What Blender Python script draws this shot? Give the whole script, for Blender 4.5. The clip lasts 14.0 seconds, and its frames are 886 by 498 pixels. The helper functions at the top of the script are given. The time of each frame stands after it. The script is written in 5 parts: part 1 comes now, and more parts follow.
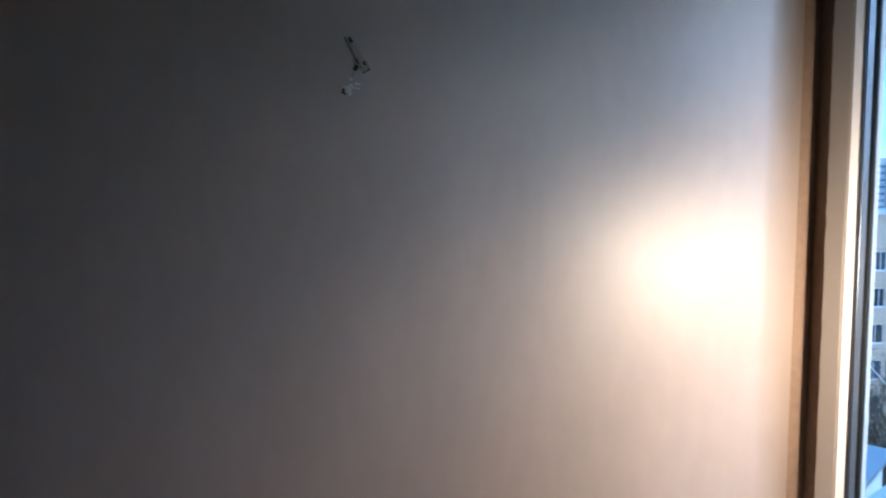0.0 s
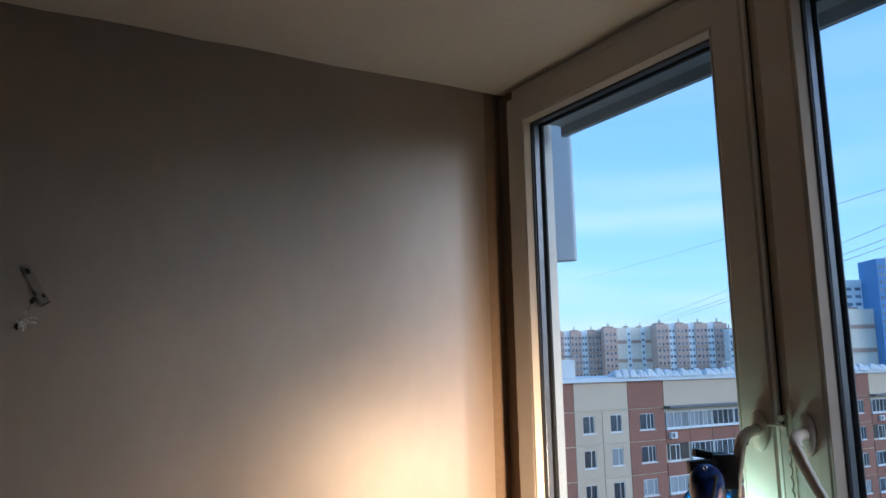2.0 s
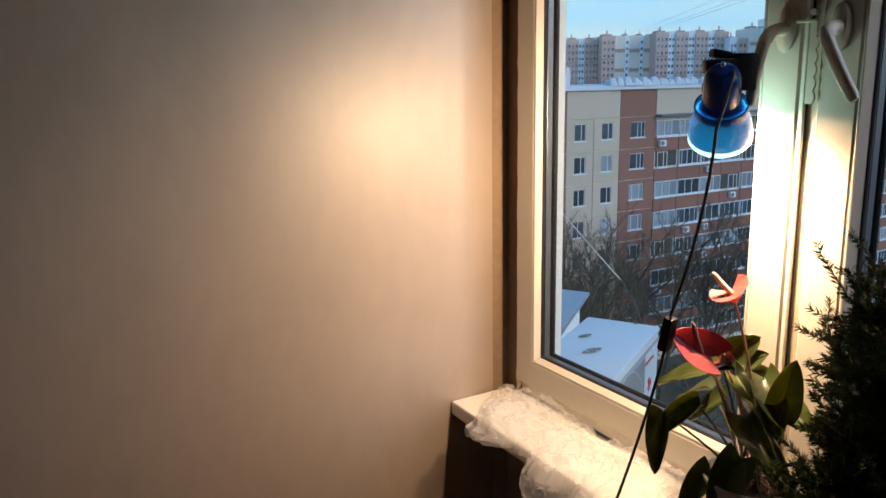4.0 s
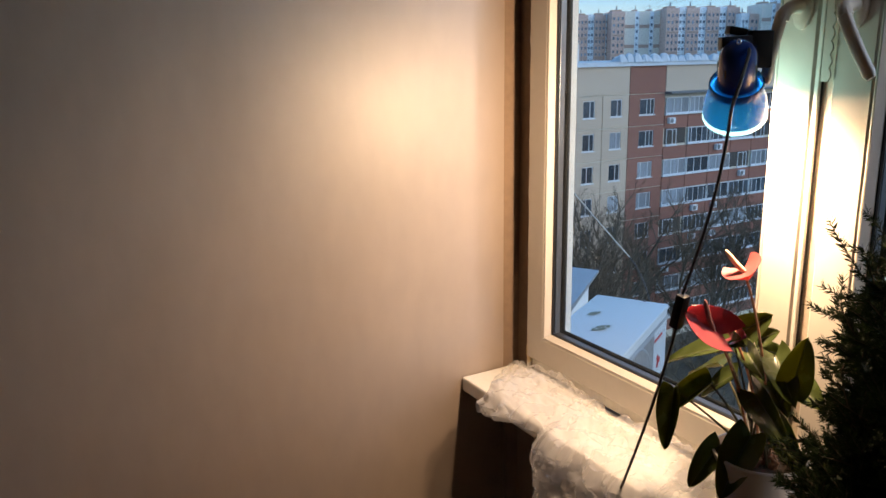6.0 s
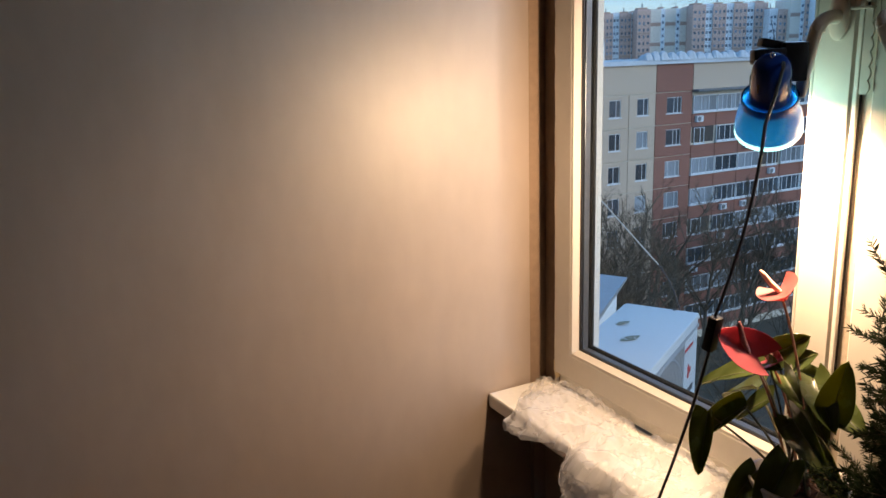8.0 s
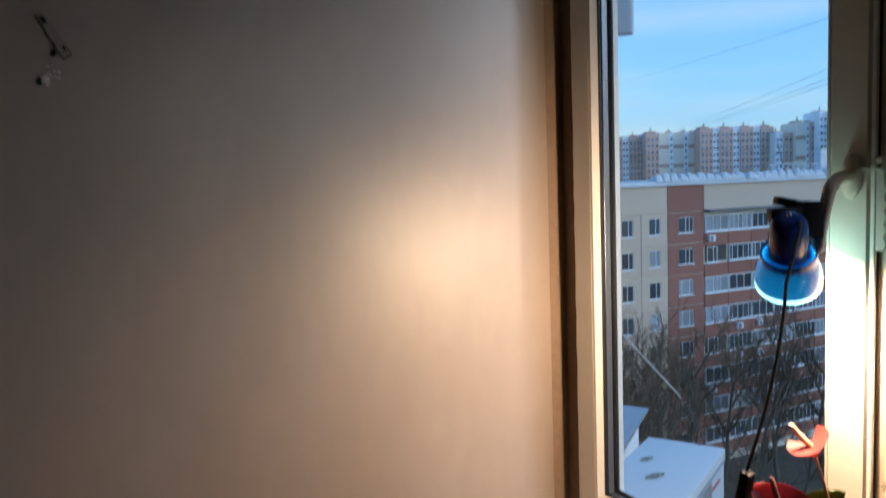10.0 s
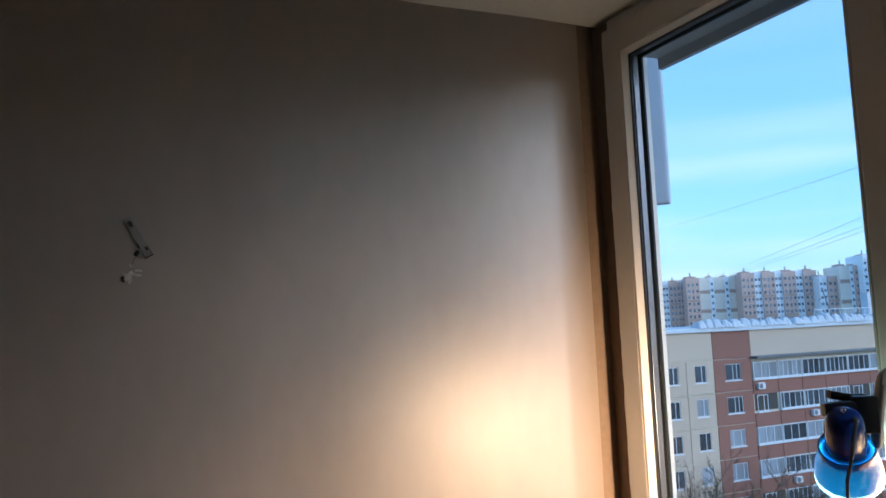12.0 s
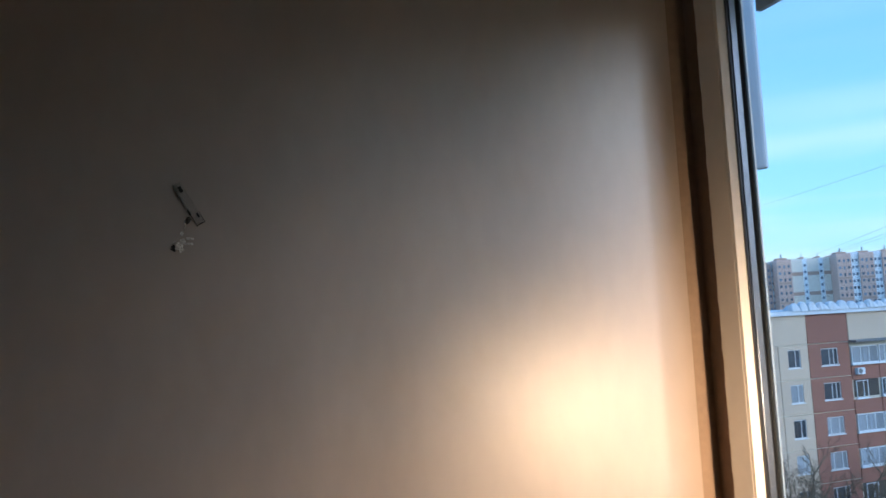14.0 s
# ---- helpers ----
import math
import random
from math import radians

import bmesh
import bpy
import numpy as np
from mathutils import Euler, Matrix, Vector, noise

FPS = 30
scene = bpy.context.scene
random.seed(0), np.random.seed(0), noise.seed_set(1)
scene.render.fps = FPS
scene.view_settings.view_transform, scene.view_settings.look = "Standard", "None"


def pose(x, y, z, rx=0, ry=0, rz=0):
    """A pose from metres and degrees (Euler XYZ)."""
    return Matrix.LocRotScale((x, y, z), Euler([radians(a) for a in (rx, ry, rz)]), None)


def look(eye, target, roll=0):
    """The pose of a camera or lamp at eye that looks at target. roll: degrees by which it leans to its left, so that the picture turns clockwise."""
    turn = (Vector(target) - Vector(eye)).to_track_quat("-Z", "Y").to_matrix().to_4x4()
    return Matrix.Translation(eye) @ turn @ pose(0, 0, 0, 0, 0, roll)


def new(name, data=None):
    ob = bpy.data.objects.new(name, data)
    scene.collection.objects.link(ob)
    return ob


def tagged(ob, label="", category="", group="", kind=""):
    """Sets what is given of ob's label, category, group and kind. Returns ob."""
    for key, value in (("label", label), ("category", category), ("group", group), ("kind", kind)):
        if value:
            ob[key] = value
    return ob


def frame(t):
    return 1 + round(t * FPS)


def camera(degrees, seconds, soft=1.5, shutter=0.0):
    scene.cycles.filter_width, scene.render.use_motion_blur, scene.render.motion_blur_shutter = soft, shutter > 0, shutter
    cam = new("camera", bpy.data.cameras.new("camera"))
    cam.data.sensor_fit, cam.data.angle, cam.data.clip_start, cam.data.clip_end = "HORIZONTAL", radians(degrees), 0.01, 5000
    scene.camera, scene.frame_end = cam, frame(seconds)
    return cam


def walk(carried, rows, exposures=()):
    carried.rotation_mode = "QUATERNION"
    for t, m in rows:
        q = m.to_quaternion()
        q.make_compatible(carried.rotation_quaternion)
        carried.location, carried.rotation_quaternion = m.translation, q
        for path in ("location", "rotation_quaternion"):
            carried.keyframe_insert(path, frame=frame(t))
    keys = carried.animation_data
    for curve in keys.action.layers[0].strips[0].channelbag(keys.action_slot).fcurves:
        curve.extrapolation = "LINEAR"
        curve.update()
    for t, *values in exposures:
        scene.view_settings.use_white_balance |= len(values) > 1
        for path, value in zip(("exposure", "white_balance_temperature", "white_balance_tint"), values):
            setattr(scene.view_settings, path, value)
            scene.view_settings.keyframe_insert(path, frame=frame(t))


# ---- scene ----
cam = camera(59.24, 14.0, shutter=0.5)
PATH = [
    (0.0, pose(-1.1811, -1.6128, 1.7170, 86.100, -0.479, -11.199)),
    (0.5, pose(-1.1788, -1.6136, 1.6929, 86.159, 0.082, -16.001)),
    (1.0, pose(-1.1298, -1.6034, 1.7421, 85.647, 0.022, -23.384)),
    (1.5, pose(-1.1089, -1.6233, 1.8115, 94.980, 1.110, -29.426)),
    (2.0, pose(-1.1163, -1.6326, 1.8298, 98.881, 1.256, -30.214)),
    (2.5, pose(-1.1032, -1.6108, 1.7982, 97.826, 1.038, -30.723)),
    (3.0, pose(-1.0740, -1.5632, 1.7137, 85.724, 1.014, -30.914)),
    (3.5, pose(-1.0687, -1.5458, 1.6756, 80.340, 0.924, -30.858)),
    (4.0, pose(-1.0684, -1.5365, 1.6544, 77.743, 0.958, -30.677)),
    (6.5, pose(-1.0829, -1.5382, 1.6571, 75.969, 1.052, -29.710)),
    (7.0, pose(-1.0570, -1.5149, 1.6683, 75.895, 1.651, -28.838)),
    (9.5, pose(-1.0747, -1.5088, 1.7021, 79.766, 2.182, -27.448)),
    (10.0, pose(-1.0831, -1.5146, 1.7359, 84.925, 1.955, -27.335)),
    (10.5, pose(-1.0988, -1.5271, 1.7702, 89.748, 1.942, -27.255)),
    (11.0, pose(-1.1126, -1.5413, 1.7914, 92.386, 2.098, -26.161)),
    (11.5, pose(-1.1146, -1.5424, 1.8045, 94.369, 2.228, -24.966)),
    (12.0, pose(-1.1303, -1.5558, 1.8126, 95.807, 2.362, -24.471)),
    (12.5, pose(-1.1452, -1.5666, 1.8209, 97.502, 2.317, -23.435)),
    (13.0, pose(-1.1299, -1.5324, 1.8036, 98.129, 2.088, -22.499)),
    (13.5, pose(-1.0588, -1.4720, 1.7743, 94.871, 1.334, -20.128)),
    (14.0, pose(-1.0610, -1.4239, 1.7816, 95.110, 2.940, -18.543)),
]
EXPOSURES = [
    (0.0, 0.58, 5150, 14),
    (0.5, 0.32, 5150, 13),
    (1.0, 0.03, 5550, 6),
    (1.5, 0.12, 5750, 10),
    (2.0, 0.30, 6500, 20),
    (2.5, 0.25, 6750, 20),
    (3.0, 0.01, 7000, 18),
    (4.0, 0.03, 6850, 18),
    (6.5, 0.02, 6700, 19),
    (9.5, -0.08, 6500, 18),
    (10.5, -0.02, 6200, 18),
    (12.0, 0.38, 6350, 20),
    (12.5, 0.46, 6300, 19),
    (13.5, 0.37, 6250, 18),
    (14.0, 0.39, 6250, 18),
]
walk(cam, PATH, EXPOSURES)

# ---- world and lights ----
world = bpy.data.worlds.new("world")
scene.world = world
world.use_nodes = True
wn, wl = world.node_tree.nodes, world.node_tree.links
wn.clear()
SUN_UP, SUN_TURN = radians(20), radians(150)
w_out = wn.new("ShaderNodeOutputWorld")
w_bg = wn.new("ShaderNodeBackground")
w_bg.inputs["Strength"].default_value = 1.0
w_sky = wn.new("ShaderNodeTexSky")
w_sky.sky_type = "NISHITA"
w_sky.sun_disc = False
w_sky.sun_elevation, w_sky.sun_rotation = SUN_UP, SUN_TURN
w_sky.ozone_density = 4.0
w_sky.air_density = 1.2
w_scale = wn.new("ShaderNodeVectorMath")
w_scale.operation = "MULTIPLY"
w_scale.inputs[1].default_value = (0.36, 0.41, 0.47)
w_veil = wn.new("ShaderNodeMix")
w_veil.data_type = "RGBA"
w_veil.inputs["Factor"].default_value = 0.62
w_veil.inputs["B"].default_value = (0.14, 0.44, 0.80, 1)
w_co = wn.new("ShaderNodeTexCoord")
w_map = wn.new("ShaderNodeMapping")
w_map.inputs["Scale"].default_value = (1.0, 1.0, 11.0)
w_map.inputs["Rotation"].default_value = (0.03, 0.02, 0.3)
w_noise = wn.new("ShaderNodeTexNoise")
w_noise.inputs["Scale"].default_value = 1.9
w_noise.inputs["Detail"].default_value = 7
w_noise.inputs["Roughness"].default_value = 0.5
w_ramp = wn.new("ShaderNodeValToRGB")
w_ramp.color_ramp.elements[0].position = 0.40
w_ramp.color_ramp.elements[1].position = 0.64
w_sep = wn.new("ShaderNodeSeparateXYZ")
w_low = wn.new("ShaderNodeMapRange")
w_low.inputs["From Min"].default_value, w_low.inputs["From Max"].default_value = 0.06, 0.26
w_low.inputs["To Min"].default_value, w_low.inputs["To Max"].default_value = 1.0, 0.12
w_amt = wn.new("ShaderNodeMath")
w_amt.operation = "MULTIPLY"
w_mix = wn.new("ShaderNodeMix")
w_mix.data_type = "RGBA"
w_mix.inputs["B"].default_value = (0.72, 0.93, 1.0, 1)
wl.new(w_sky.outputs[0], w_scale.inputs[0])
wl.new(w_scale.outputs[0], w_veil.inputs["A"])
wl.new(w_co.outputs["Generated"], w_map.inputs[0])
wl.new(w_co.outputs["Generated"], w_sep.inputs[0])
wl.new(w_map.outputs[0], w_noise.inputs["Vector"])
wl.new(w_noise.outputs["Fac"], w_ramp.inputs[0])
wl.new(w_sep.outputs["Z"], w_low.inputs["Value"])
wl.new(w_ramp.outputs[0], w_amt.inputs[0])
wl.new(w_low.outputs[0], w_amt.inputs[1])
wl.new(w_amt.outputs[0], w_mix.inputs["Factor"])
wl.new(w_veil.outputs["Result"], w_mix.inputs["A"])
wl.new(w_mix.outputs["Result"], w_bg.inputs["Color"])
wl.new(w_bg.outputs[0], w_out.inputs[0])

sun = bpy.data.lights.new("sun", "SUN")
sun.energy, sun.angle, sun.color = 1.05, radians(34), (0.86, 0.92, 1.0)
new("sun", sun).matrix_world = look((46, -80, 34), (0, 0, 0))

BULB = Vector((-0.067, -0.697, 1.577))
LAMP_AXIS = Vector((0.48, 0.39, -0.785)).normalized()
bulb_light = bpy.data.lights.new("bulb_light", "POINT")
bulb_light.energy, bulb_light.color, bulb_light.shadow_soft_size = 84.0, (1.0, 0.715, 0.420), 0.030
new("bulb_light", bulb_light).location = BULB + LAMP_AXIS * 0.016


# ---- materials ----
def mat(name, color, rough=0.6, metal=0.0, vary=0.12, scale=8.0, fine=90.0, bump=0.15, stretch=(1, 1, 1), spec=0.5, per_object=0.0, per_island=0.0, coat=0.0):
    """A painted or raw surface: colour mottled at two scales, roughness that varies, and fine relief."""
    m = bpy.data.materials.new(name)
    m.use_nodes = True
    n, l = m.node_tree.nodes, m.node_tree.links
    b = n["Principled BSDF"]
    b.inputs["Metallic"].default_value = metal
    b.inputs["Specular IOR Level"].default_value = spec
    b.inputs["Coat Weight"].default_value = coat
    co = n.new("ShaderNodeTexCoord")
    mp = n.new("ShaderNodeMapping")
    mp.inputs["Scale"].default_value = stretch
    l.new(co.outputs["Object"], mp.inputs[0])
    big, small = n.new("ShaderNodeTexNoise"), n.new("ShaderNodeTexNoise")
    for tex, s, d in ((big, scale, 4), (small, fine, 3)):
        tex.inputs["Scale"].default_value = s
        tex.inputs["Detail"].default_value = d
        l.new(mp.outputs[0], tex.inputs["Vector"])
    both = n.new("ShaderNodeMath")
    both.operation = "ADD"
    l.new(big.outputs["Fac"], both.inputs[0])
    l.new(small.outputs["Fac"], both.inputs[1])
    rng = n.new("ShaderNodeMapRange")
    rng.inputs["From Min"].default_value, rng.inputs["From Max"].default_value = 0.6, 1.4
    rng.inputs["To Min"].default_value, rng.inputs["To Max"].default_value = 1 - vary, 1 + vary
    l.new(both.outputs[0], rng.inputs["Value"])
    value = rng.outputs[0]
    for amount, kind in ((per_object, "ShaderNodeObjectInfo"), (per_island, "ShaderNodeNewGeometry")):
        if amount:
            info = n.new(kind)
            r2 = n.new("ShaderNodeMapRange")
            r2.inputs["To Min"].default_value, r2.inputs["To Max"].default_value = 1 - amount, 1 + amount
            l.new(info.outputs["Random" if kind == "ShaderNodeObjectInfo" else "Random Per Island"], r2.inputs["Value"])
            mu = n.new("ShaderNodeMath")
            mu.operation = "MULTIPLY"
            l.new(value, mu.inputs[0])
            l.new(r2.outputs[0], mu.inputs[1])
            value = mu.outputs[0]
    tint = n.new("ShaderNodeVectorMath")
    tint.operation = "SCALE"
    tint.inputs[0].default_value = color
    l.new(value, tint.inputs["Scale"])
    l.new(tint.outputs[0], b.inputs["Base Color"])
    rr = n.new("ShaderNodeMapRange")
    rr.inputs["To Min"].default_value, rr.inputs["To Max"].default_value = max(0.02, rough - 0.08), min(1, rough + 0.08)
    l.new(big.outputs["Fac"], rr.inputs["Value"])
    l.new(rr.outputs[0], b.inputs["Roughness"])
    if bump:
        bp = n.new("ShaderNodeBump")
        bp.inputs["Strength"].default_value = bump
        bp.inputs["Distance"].default_value = 0.004
        l.new(both.outputs[0], bp.inputs["Height"])
        l.new(bp.outputs[0], b.inputs["Normal"])
    return m


def glass(name, tint=(0.93, 0.97, 0.98)):
    """A clear sheet: light passes straight, with a gloss that grows at a grazing view."""
    m = bpy.data.materials.new(name)
    m.use_nodes = True
    n, l = m.node_tree.nodes, m.node_tree.links
    n.remove(n["Principled BSDF"])
    clear, gloss, mix, edge, power, add = (n.new("ShaderNode" + k) for k in ("BsdfTransparent", "BsdfGlossy", "MixShader", "LayerWeight", "Math", "Math"))
    clear.inputs[0].default_value = (*tint, 1)
    gloss.inputs["Roughness"].default_value = 0.02
    edge.inputs["Blend"].default_value = 0.5
    power.operation, add.operation = "POWER", "MULTIPLY_ADD"
    power.inputs[1].default_value = 5.0
    add.inputs[1].default_value, add.inputs[2].default_value = 0.5, 0.008
    l.new(edge.outputs["Facing"], power.inputs[0])
    l.new(power.outputs[0], add.inputs[0])
    l.new(add.outputs[0], mix.inputs[0])
    l.new(clear.outputs[0], mix.inputs[1])
    l.new(gloss.outputs[0], mix.inputs[2])
    l.new(mix.outputs[0], n["Material Output"].inputs[0])
    return m


def thin(name, color, through_color, amount, clear=0.0, rough=0.3, bump=0.0, fine=40.0, vary=0.15):
    """A thin leaf or film: gloss and paint in front, light let through from behind, partly clear."""
    m = mat(name, color, rough, vary=vary, bump=bump, fine=fine, scale=20)
    n, l = m.node_tree.nodes, m.node_tree.links
    tr, mix = n.new("ShaderNodeBsdfTranslucent"), n.new("ShaderNodeMixShader")
    tr.inputs[0].default_value = (*through_color, 1)
    mix.inputs[0].default_value = amount
    l.new(n["Principled BSDF"].outputs[0], mix.inputs[1])
    l.new(tr.outputs[0], mix.inputs[2])
    last = mix
    if clear:
        tp, m2 = n.new("ShaderNodeBsdfTransparent"), n.new("ShaderNodeMixShader")
        m2.inputs[0].default_value = clear
        l.new(last.outputs[0], m2.inputs[1])
        l.new(tp.outputs[0], m2.inputs[2])
        last = m2
    l.new(last.outputs[0], n["Material Output"].inputs[0])
    return m


def tinted(name, color, deep, tint, clear, milky, rough=0.14):
    """Coloured see-through plastic: gloss and pigment in front, part of the light let through with its tint."""
    m = thin(name, color, deep, milky, rough=rough, vary=0.04)
    n, l = m.node_tree.nodes, m.node_tree.links
    last = n["Material Output"].inputs[0].links[0].from_node
    tp, mix = n.new("ShaderNodeBsdfTransparent"), n.new("ShaderNodeMixShader")
    tp.inputs[0].default_value = (*tint, 1)
    mix.inputs[0].default_value = clear
    l.new(last.outputs[0], mix.inputs[1])
    l.new(tp.outputs[0], mix.inputs[2])
    l.new(mix.outputs[0], n["Material Output"].inputs[0])
    return m


def glow(name, color, strength):
    m = bpy.data.materials.new(name)
    m.use_nodes = True
    b = m.node_tree.nodes["Principled BSDF"]
    b.inputs["Emission Color"].default_value = (*color, 1)
    b.inputs["Emission Strength"].default_value = strength
    return m


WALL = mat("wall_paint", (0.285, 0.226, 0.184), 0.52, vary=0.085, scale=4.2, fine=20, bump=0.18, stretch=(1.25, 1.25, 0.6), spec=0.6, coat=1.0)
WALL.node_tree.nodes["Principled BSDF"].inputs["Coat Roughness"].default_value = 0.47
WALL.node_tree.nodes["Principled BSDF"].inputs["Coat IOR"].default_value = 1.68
# for walls out of view, lightened so they bounce more light into the room
PLAIN = mat("bounce_wall_paint", (0.84, 0.80, 0.74), 0.6, vary=0.05, scale=2.2, fine=26, bump=0.06)
CEIL = mat("ceiling_paint", (0.74, 0.71, 0.64), 0.75, vary=0.05, scale=2.0, fine=60, bump=0.12)
FLOOR = mat("floor_board", (0.17, 0.085, 0.045), 0.4, vary=0.25, scale=3, fine=40, stretch=(1, 8, 1))
PVC = mat("white_pvc", (0.58, 0.54, 0.48), 0.46, vary=0.03, scale=5, fine=60, bump=0.02, spec=0.3)
PVC_OLD = mat("frame_pvc_dusty", (0.66, 0.63, 0.58), 0.5, vary=0.12, scale=14, fine=90, bump=0.1)
# tan stands for the weaker light in the recess between the sashes
STRIP_SHADED = mat("strip_shaded_plastic", (0.45, 0.38, 0.30), 0.5, vary=0.2, scale=14, fine=90, bump=0.1)
RUBBER = mat("black_gasket", (0.012, 0.012, 0.013), 0.55, vary=0.2, fine=200, bump=0.05)
STEEL = mat("spacer_aluminium", (0.11, 0.12, 0.14), 0.34, 0.6, vary=0.08, fine=300, bump=0.05)
GLASS = glass("window_glass")
SILL = mat("sill_plastic", (0.78, 0.76, 0.71), 0.35, vary=0.06, scale=7, fine=80, bump=0.05)
FOAM = mat("old_foam", (0.62, 0.50, 0.30), 0.9, vary=0.25, scale=40, fine=160, bump=0.8)
OUTWALL = mat("outer_render", (0.52, 0.53, 0.54), 0.85, vary=0.08, scale=3, fine=70, bump=0.4)
OUTWHITE = mat("outer_white_panel", (0.72, 0.74, 0.76), 0.6, vary=0.05, scale=4, fine=60, bump=0.1)
# white panel darkened to blue-grey: shade put into the paint
FIN_SHADED = mat("fin_panel_shaded", (0.42, 0.48, 0.54), 0.7, vary=0.06, scale=4, fine=60, bump=0.15)
OUTGREY = mat("grey_sheet_metal", (0.34, 0.37, 0.40), 0.45, 0.4, vary=0.10, scale=6, fine=70, bump=0.08)
GROUND = mat("winter_ground", (0.085, 0.075, 0.055), 0.95, vary=0.5, scale=0.15, fine=2.0, bump=0.3)


# ---- mesh helpers ----
def part(name, bm, material, parent=None, label="", smooth=False, shadow=True):
    """Links a bmesh as one mesh object, under a thing or a part when one is given."""
    me = bpy.data.meshes.new(name)
    bmesh.ops.recalc_face_normals(bm, faces=bm.faces)
    bm.to_mesh(me)
    bm.free()
    for mm in (material if isinstance(material, (list, tuple)) else [material]):
        me.materials.append(mm)
    if smooth:
        me.polygons.foreach_set("use_smooth", [True] * len(me.polygons))
        me.set_sharp_from_angle(angle=radians(40))
    ob = new(name, me)
    if parent is not None:
        ob.parent = parent
    if label:
        ob["label"] = label
    ob.visible_shadow = shadow
    return ob


def thing(name, at, label, category, group="", kind=""):
    ob = new(name)
    ob.location = at
    ob.empty_display_size = 0.05
    return tagged(ob, label, category, group, kind)


def box_in(bm, lo, hi, bevel=0.0, m=None, mat_index=0):
    c = [(lo[i] + hi[i]) / 2 for i in range(3)]
    s = [abs(hi[i] - lo[i]) for i in range(3)]
    t = Matrix.Translation(c) @ Matrix.Diagonal((*s, 1))
    r = bmesh.ops.create_cube(bm, size=1, matrix=(m @ t) if m is not None else t)
    faces = {f for v in r["verts"] for f in v.link_faces}
    for f in faces:
        f.material_index = mat_index
    if bevel:
        e = {e for v in r["verts"] for e in v.link_edges}
        bmesh.ops.bevel(bm, geom=list(e), offset=bevel, segments=2, affect="EDGES", profile=0.6)
    return bm


def box(lo, hi, bevel=0.0, m=None):
    return box_in(bmesh.new(), lo, hi, bevel, m)


def frame_ring(bm, y0, y1, z0, z1, profile):
    """A mitred frame in the plane of the window: profile points are (inset from the outer edge, x)."""
    loops = []
    for ins, x in profile:
        loops.append([bm.verts.new((x, y, z)) for y, z in ((y0 - ins, z0 + ins), (y1 + ins, z0 + ins), (y1 + ins, z1 - ins), (y0 - ins, z1 - ins))])
    k = len(loops)
    for i in range(k):
        a, b = loops[i], loops[(i + 1) % k]
        for j in range(4):
            bm.faces.new((a[j], a[(j + 1) % 4], b[(j + 1) % 4], b[j]))
    return bm


def tube(bm, pts, radii, n=8, cap=True):
    """A round, tapered tube along points."""
    pts = [Vector(p) for p in pts]
    if not isinstance(radii, (list, tuple)):
        radii = [radii] * len(pts)
    rings, up = [], None
    for i, p in enumerate(pts):
        d = (pts[min(i + 1, len(pts) - 1)] - pts[max(i - 1, 0)]).normalized()
        if up is None:
            up = d.orthogonal().normalized()
        up = (up - d * up.dot(d)).normalized()
        side = d.cross(up)
        rings.append([bm.verts.new(p + (up * math.cos(a) + side * math.sin(a)) * radii[i]) for a in (2 * math.pi * k / n for k in range(n))])
    for a, b in zip(rings, rings[1:]):
        for k in range(n):
            bm.faces.new((a[k], a[(k + 1) % n], b[(k + 1) % n], b[k]))
    if cap:
        bm.faces.new(rings[0])
        bm.faces.new(rings[-1])
    return bm


def lathe(bm, profile, n=32, m=None):
    """A turned body: profile points are (radius, height)."""
    m = m or Matrix.Identity(4)
    rings = []
    for r, h in profile:
        rings.append([bm.verts.new(m @ Vector((r * math.cos(a), r * math.sin(a), h))) for a in (2 * math.pi * k / n for k in range(n))])
    for a, b in zip(rings, rings[1:]):
        for k in range(n):
            bm.faces.new((a[k], a[(k + 1) % n], b[(k + 1) % n], b[k]))
    return bm


def bend(p0, p1, p2, k=10):
    """Points of a smooth bow from p0 to p2, drawn towards p1."""
    p0, p1, p2 = Vector(p0), Vector(p1), Vector(p2)
    return [p0 * (1 - t) ** 2 + p1 * 2 * t * (1 - t) + p2 * t * t for t in (i / k for i in range(k + 1))]


def from_axis(at, axis, spin=0.0):
    """A pose at a point whose local z runs along axis."""
    return Matrix.Translation(at) @ Vector(axis).to_track_quat("Z", "Y").to_matrix().to_4x4() @ Matrix.Rotation(spin, 4, "Z")


# ---- the room ----
CEILING_Z, SILL_Z = 2.55, 0.885
SPLAY_X = -0.115


def structure(name, bm, material, label, smooth=False):
    return tagged(part(name, bm, material, smooth=smooth), label, "", "", "structure")


